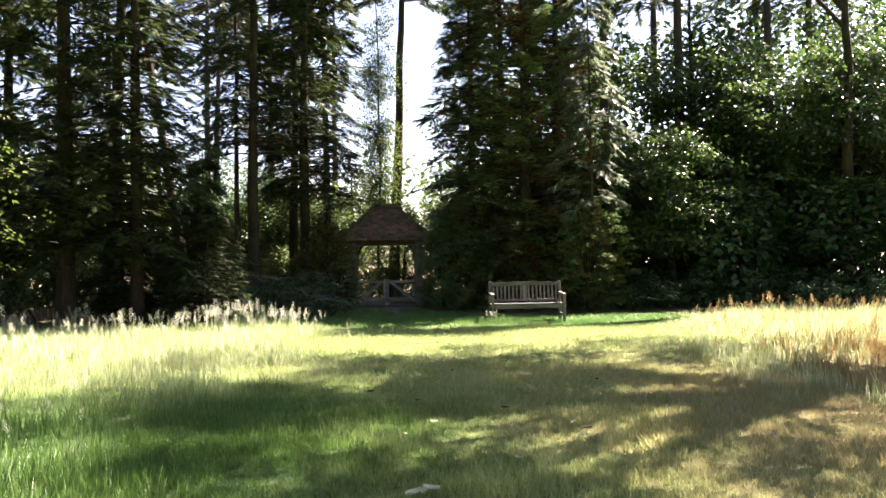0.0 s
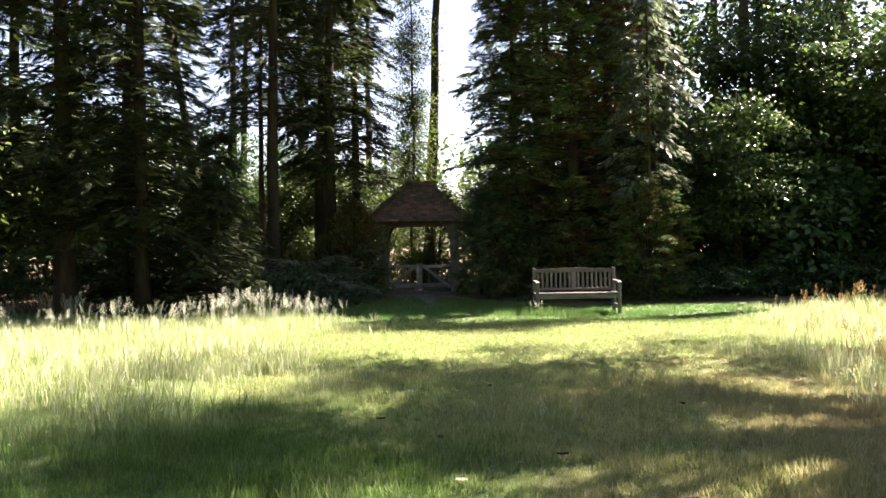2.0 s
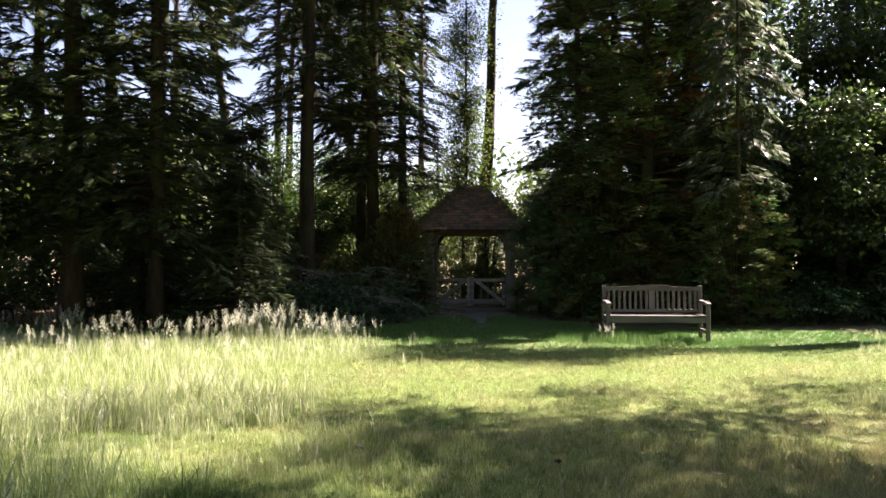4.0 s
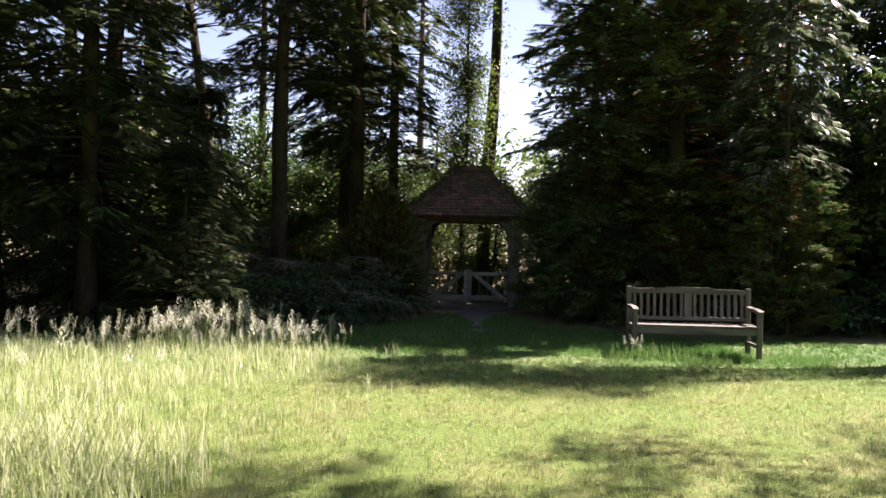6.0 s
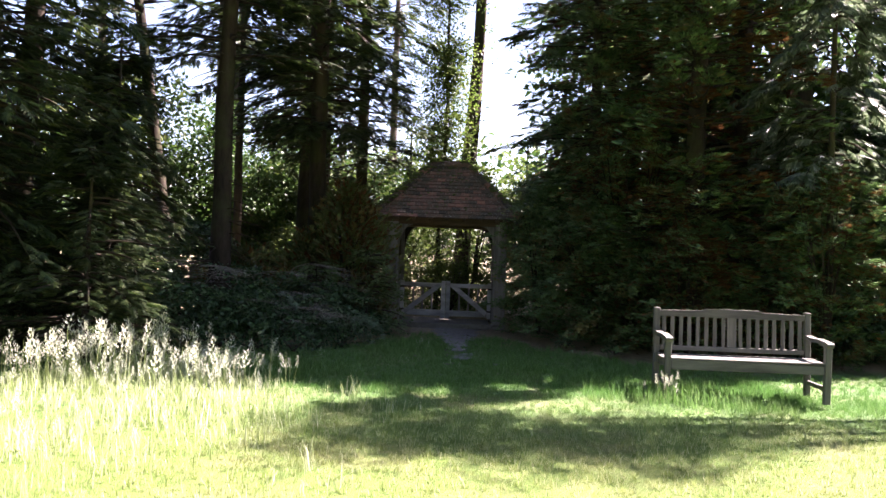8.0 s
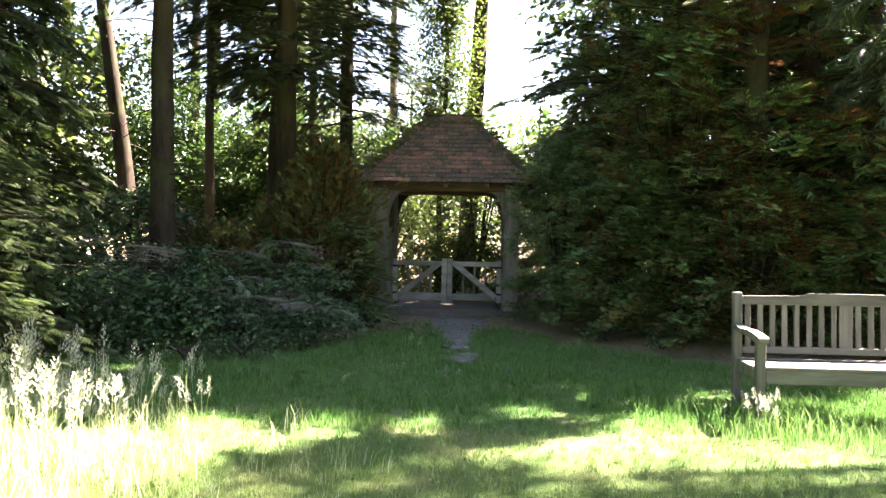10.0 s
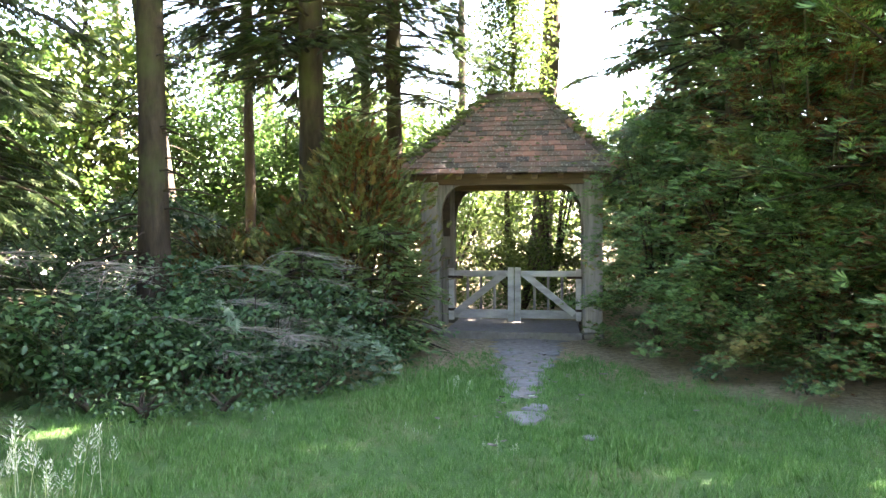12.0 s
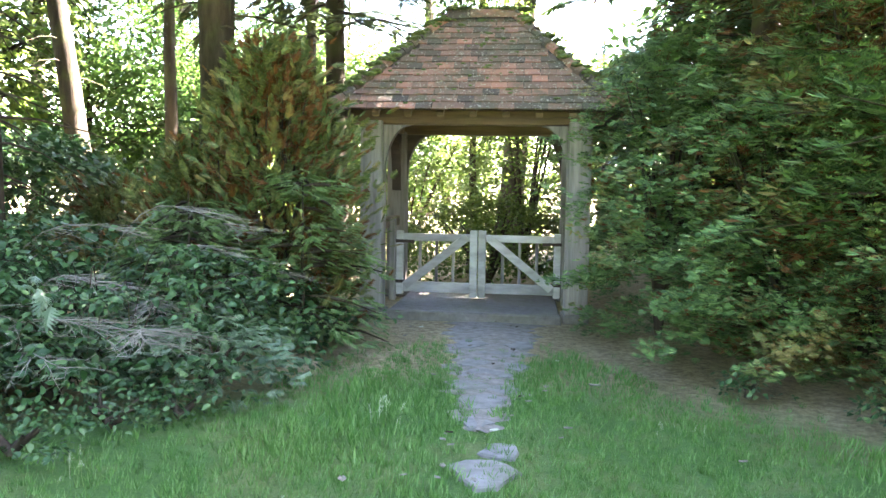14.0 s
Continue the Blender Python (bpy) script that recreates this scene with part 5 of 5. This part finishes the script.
for k, (wide, lean) in enumerate(((0.55, 0.10), (1.5, -0.06), (0.9, 0.22))):
    hv2 = HEAD[0].copy()
    axis = np.stack([0.04 + 0.06 * (hv2[:, 2] - 0.62) / 0.38, 0 * hv2[:, 2] + 0.015], axis=1)
    hv2[:, :2] = axis + (hv2[:, :2] - axis) * wide
    hv2[:, 1] += lean * np.clip(hv2[:, 2] - 0.6, 0, 1) ** 1.5 * 2
    hv2[:, 2] -= abs(lean) * np.clip(hv2[:, 2] - 0.7, 0, 1)
    HEADS.append((hv2, HEAD[1]))


def flowering(P, height, mat, label, jit):
    """Stalks and their heads, standing at the same spots."""
    for k, head in enumerate(HEADS):
        Q = P[k::len(HEADS)]
        state = rng.bit_generator.state
        grass("grass_stalks", Q, height, CULM, MEADOW, "thin green stalks of flowering grass", jit, clumpy=0.25)
        rng.bit_generator.state = state
        grass("flowering_grass", Q, height, head, mat, label, jit, clumpy=0.25)


def drift(x, y):
    return np.clip(0.45 + 0.9 * np.sin(1.6 * x + 0.8 * y) * np.sin(2.3 * y - 0.7 * x) + 0.3 * np.sin(5 * x), 0.04, 1)


P = in_patch(1700, -12, -2.0, 14.4, 18.9, lambda x, y: (meadow_edge(x, y) > -0.15) & (rng.random(len(x)) < drift(x, y) * np.clip((y - 14.2) / 2.2, 0.15, 1)))
flowering(P, 0.35, SEED, "tall grass with pale feathery seed heads", 0.5)
P = in_patch(230, -4.6, -2.45, 16.7, 18.5, lambda x, y: x < -2.3 - 0.25 * np.sin(2 * y))
flowering(P, 0.4, SEED, "tall pale seeding grass at the edge of the mown lawn", 0.45)
P = in_patch(500, -7, -2.2, 3, 15, lambda x, y: (meadow_edge(x, y) > 0.2) & (rng.random(len(x)) < drift(x, y)))
flowering(P, 0.3, SEED, "scattered grass with pale seed heads", 0.4)
P = in_patch(900, 4, 12, 6, 20, lambda x, y: (rough_edge(x, y) > 0.1) & (rng.random(len(x)) < drift(x, y) + 0.2))
flowering(P, 0.38, STRAW, "parched grass with straw seed heads", 0.4)
P = in_patch(20, 1.62, 1.95, 17.65, 17.95, lambda x, y: x > 0)
flowering(P, 0.2, SEED, "pale seeding grass by the bench leg", 0.4)

P = np.concatenate([np.array(c) + rng.normal(0, 0.07, (6, 2)) for c in ((-1.02, 19.95), (-0.45, 19.6), (-2.3, 20.3), (-0.9, 21.2), (0.7, 21.3))])
flowering(P, 0.12, SEED, "small pale seed heads in the lawn before the gate", 0.4)

# ---- roof tiles, last ----
def tile_mesh():
    bm = bmesh.new()
    bmesh.ops.create_cube(bm, size=1.0)
    bmesh.ops.scale(bm, vec=(0.158, 0.17, 0.014), verts=bm.verts)
    for v in bm.verts:
        v.co.z += 0.006 * (1 - (v.co.x / 0.079) ** 2)
    me = bpy.data.meshes.new("tile")
    bm.to_mesh(me)
    bm.free()
    me.materials.append(TILE)
    return me


TILES = tile_mesh()
PITCH = math.atan2(RZ - EZ, EY)
SLOPE = math.hypot(RZ - EZ, EY)
g = random.Random(4)
rest = []
courses = 15
for c in range(courses):
    s = (c + 0.35) / courses
    half = EX + (RX - EX) * s
    yy, zz = -EY * (1 - s), EZ + (RZ - EZ) * s
    shift = 0.5 if c % 2 else 0.0
    n = int(half / 0.163) + 1
    for i in range(-n, n + 1):
        u = (i + shift) * 0.163
        if abs(u) > half - 0.05:
            continue
        ob = new("tile", TILES)
        ob.parent = roof
        ob.matrix_local = pose(u + g.uniform(-0.004, 0.004), yy, zz + 0.030 + g.uniform(-0.003, 0.004), math.degrees(PITCH) - 8 + g.uniform(-2, 2), g.uniform(-2, 2), g.uniform(-2, 2))
        rest.append((u, -yy, zz, 180, PITCH))
# the other three slopes, as one
base = [np.array(v.co) for v in TILES.vertices]
tv = np.array(base)
quads = [tuple(p.vertices) for p in TILES.polygons]
tf = np.array([t3 for q in quads for t3 in ((q[0], q[1], q[2]), (q[0], q[2], q[3]))])
V, F, k = [], [], 0
back = [(u, yy, zz, 180) for u, yy, zz, _, _ in rest]
HIP = math.atan2(RZ - EZ, EX - RX)
for c in range(courses):
    s = (c + 0.35) / courses
    half = EY * (1 - s)
    xx, zz = EX - (EX - RX) * s, EZ + (RZ - EZ) * s
    n = int(half / 0.163) + 1
    for i in range(-n, n + 1):
        u = (i + (0.5 if c % 2 else 0)) * 0.163
        if abs(u) < half - 0.03:
            back += [(xx, u, zz, 90), (-xx, u, zz, -90)]
for x, y, z, turn in back:
    p = math.degrees(PITCH if turn == 180 else HIP) - 6 + g.uniform(-1, 1)
    M = np.array(pose(x, y, z + 0.03, 0, 0, turn) @ pose(0, 0, 0, p, 0, 0))
    V.append(tv @ M[:3, :3].T + M[:3, 3])
    F.append(tf + k)
    k += len(tv)
tagged(mesh_part("tile_courses", tri_mesh("tile_courses", np.concatenate(V), np.concatenate(F), TILE), roof), kind="stuff")


def half_round(length, r0, r1, n=6):
    bm = bmesh.new()
    rows = []
    for r in (r0, r0 - 0.016):
        for yy, k2 in ((0, 1.0), (length, r1 / r0)):
            rows.append([bm.verts.new((r * k2 * math.cos(a), yy, r * k2 * math.sin(a) * 0.8)) for a in np.linspace(-0.25, math.pi + 0.25, n + 1)])
    a0, a1, b0, b1 = rows
    for i in range(n):
        for q in ((a0[i], a1[i], a1[i + 1], a0[i + 1]), (b0[i + 1], b1[i + 1], b1[i], b0[i]), (a0[i + 1], b0[i + 1], b0[i], a0[i]), (a1[i], b1[i], b1[i + 1], a1[i + 1])):
            bm.faces.new(q)
    for i in (0, n):
        bm.faces.new((a0[i], b0[i], b1[i], a1[i]) if i == 0 else (a1[i], b1[i], b0[i], a0[i]))
    bmesh.ops.recalc_face_normals(bm, faces=bm.faces)
    me = bpy.data.meshes.new("hip_tile")
    bm.to_mesh(me)
    bm.free()
    me.materials.append(TILE)
    return me


HIPTILE, RIDGETILE = half_round(0.2, 0.085, 0.065), half_round(0.26, 0.12, 0.115)
for sx in (-1, 1):
    for sy in (-1, 1):
        a, c = Vector((sx * EX, sy * EY, EZ)), Vector((sx * RX, 0, RZ))
        n = 13
        for i in range(n):
            p = a.lerp(c, (i + 0.35) / n)
            ob = new("hip_tile", HIPTILE)
            ob.parent = roof
            q = (c - a).to_track_quat("Y", "Z").to_matrix().to_4x4()
            ob.matrix_local = Matrix.Translation(p + Vector((0, 0, 0.015))) @ q @ pose(0, 0, 0, -5 + g.uniform(-2, 2), 0, g.uniform(-3, 3))
for i in range(3):
    ob = new("ridge_tile", RIDGETILE)
    ob.parent = roof
    ob.matrix_local = pose(-RX - 0.01 + i * 0.25, 0, RZ - 0.005 + g.uniform(0, 0.01), g.uniform(-1, 1), g.uniform(-2, 2), -90)

# moss along the ridge and hips
bm = bmesh.new()
for i in range(260):
    if i > 190:
        u, w = g.random() ** 0.7, g.uniform(-1, 0.7)
        c = Vector((w * (EX - 0.1 + (RX - EX) * u), -EY * (1 - u), EZ + (RZ - EZ) * u + 0.04))
    elif i < 44:
        c = Vector((g.uniform(-RX - 0.1, RX + 0.15), g.uniform(-0.12, 0.06), RZ + 0.085))
    else:
        u = g.random()
        sx = g.choice((-1, -1, 1))
        c = Vector((sx * (EX + (RX - EX) * u), -EY * (1 - u), EZ + (RZ - EZ) * u + 0.07)) + Vector((g.uniform(-0.08, 0.08), g.uniform(-0.05, 0.05), 0))
    k = g.uniform(0.025, 0.065) * (0.6 if i > 190 else 1)
    bmesh.ops.create_icosphere(bm, subdivisions=1, radius=1.0, matrix=Matrix.Translation(c) @ Matrix.Diagonal((k * g.uniform(0.8, 1.6), k, k * 0.5, 1)))
tagged(part("moss_clump", bm, MOSS, roof, "green moss on tiles, ridge and hips"), kind="stuff")
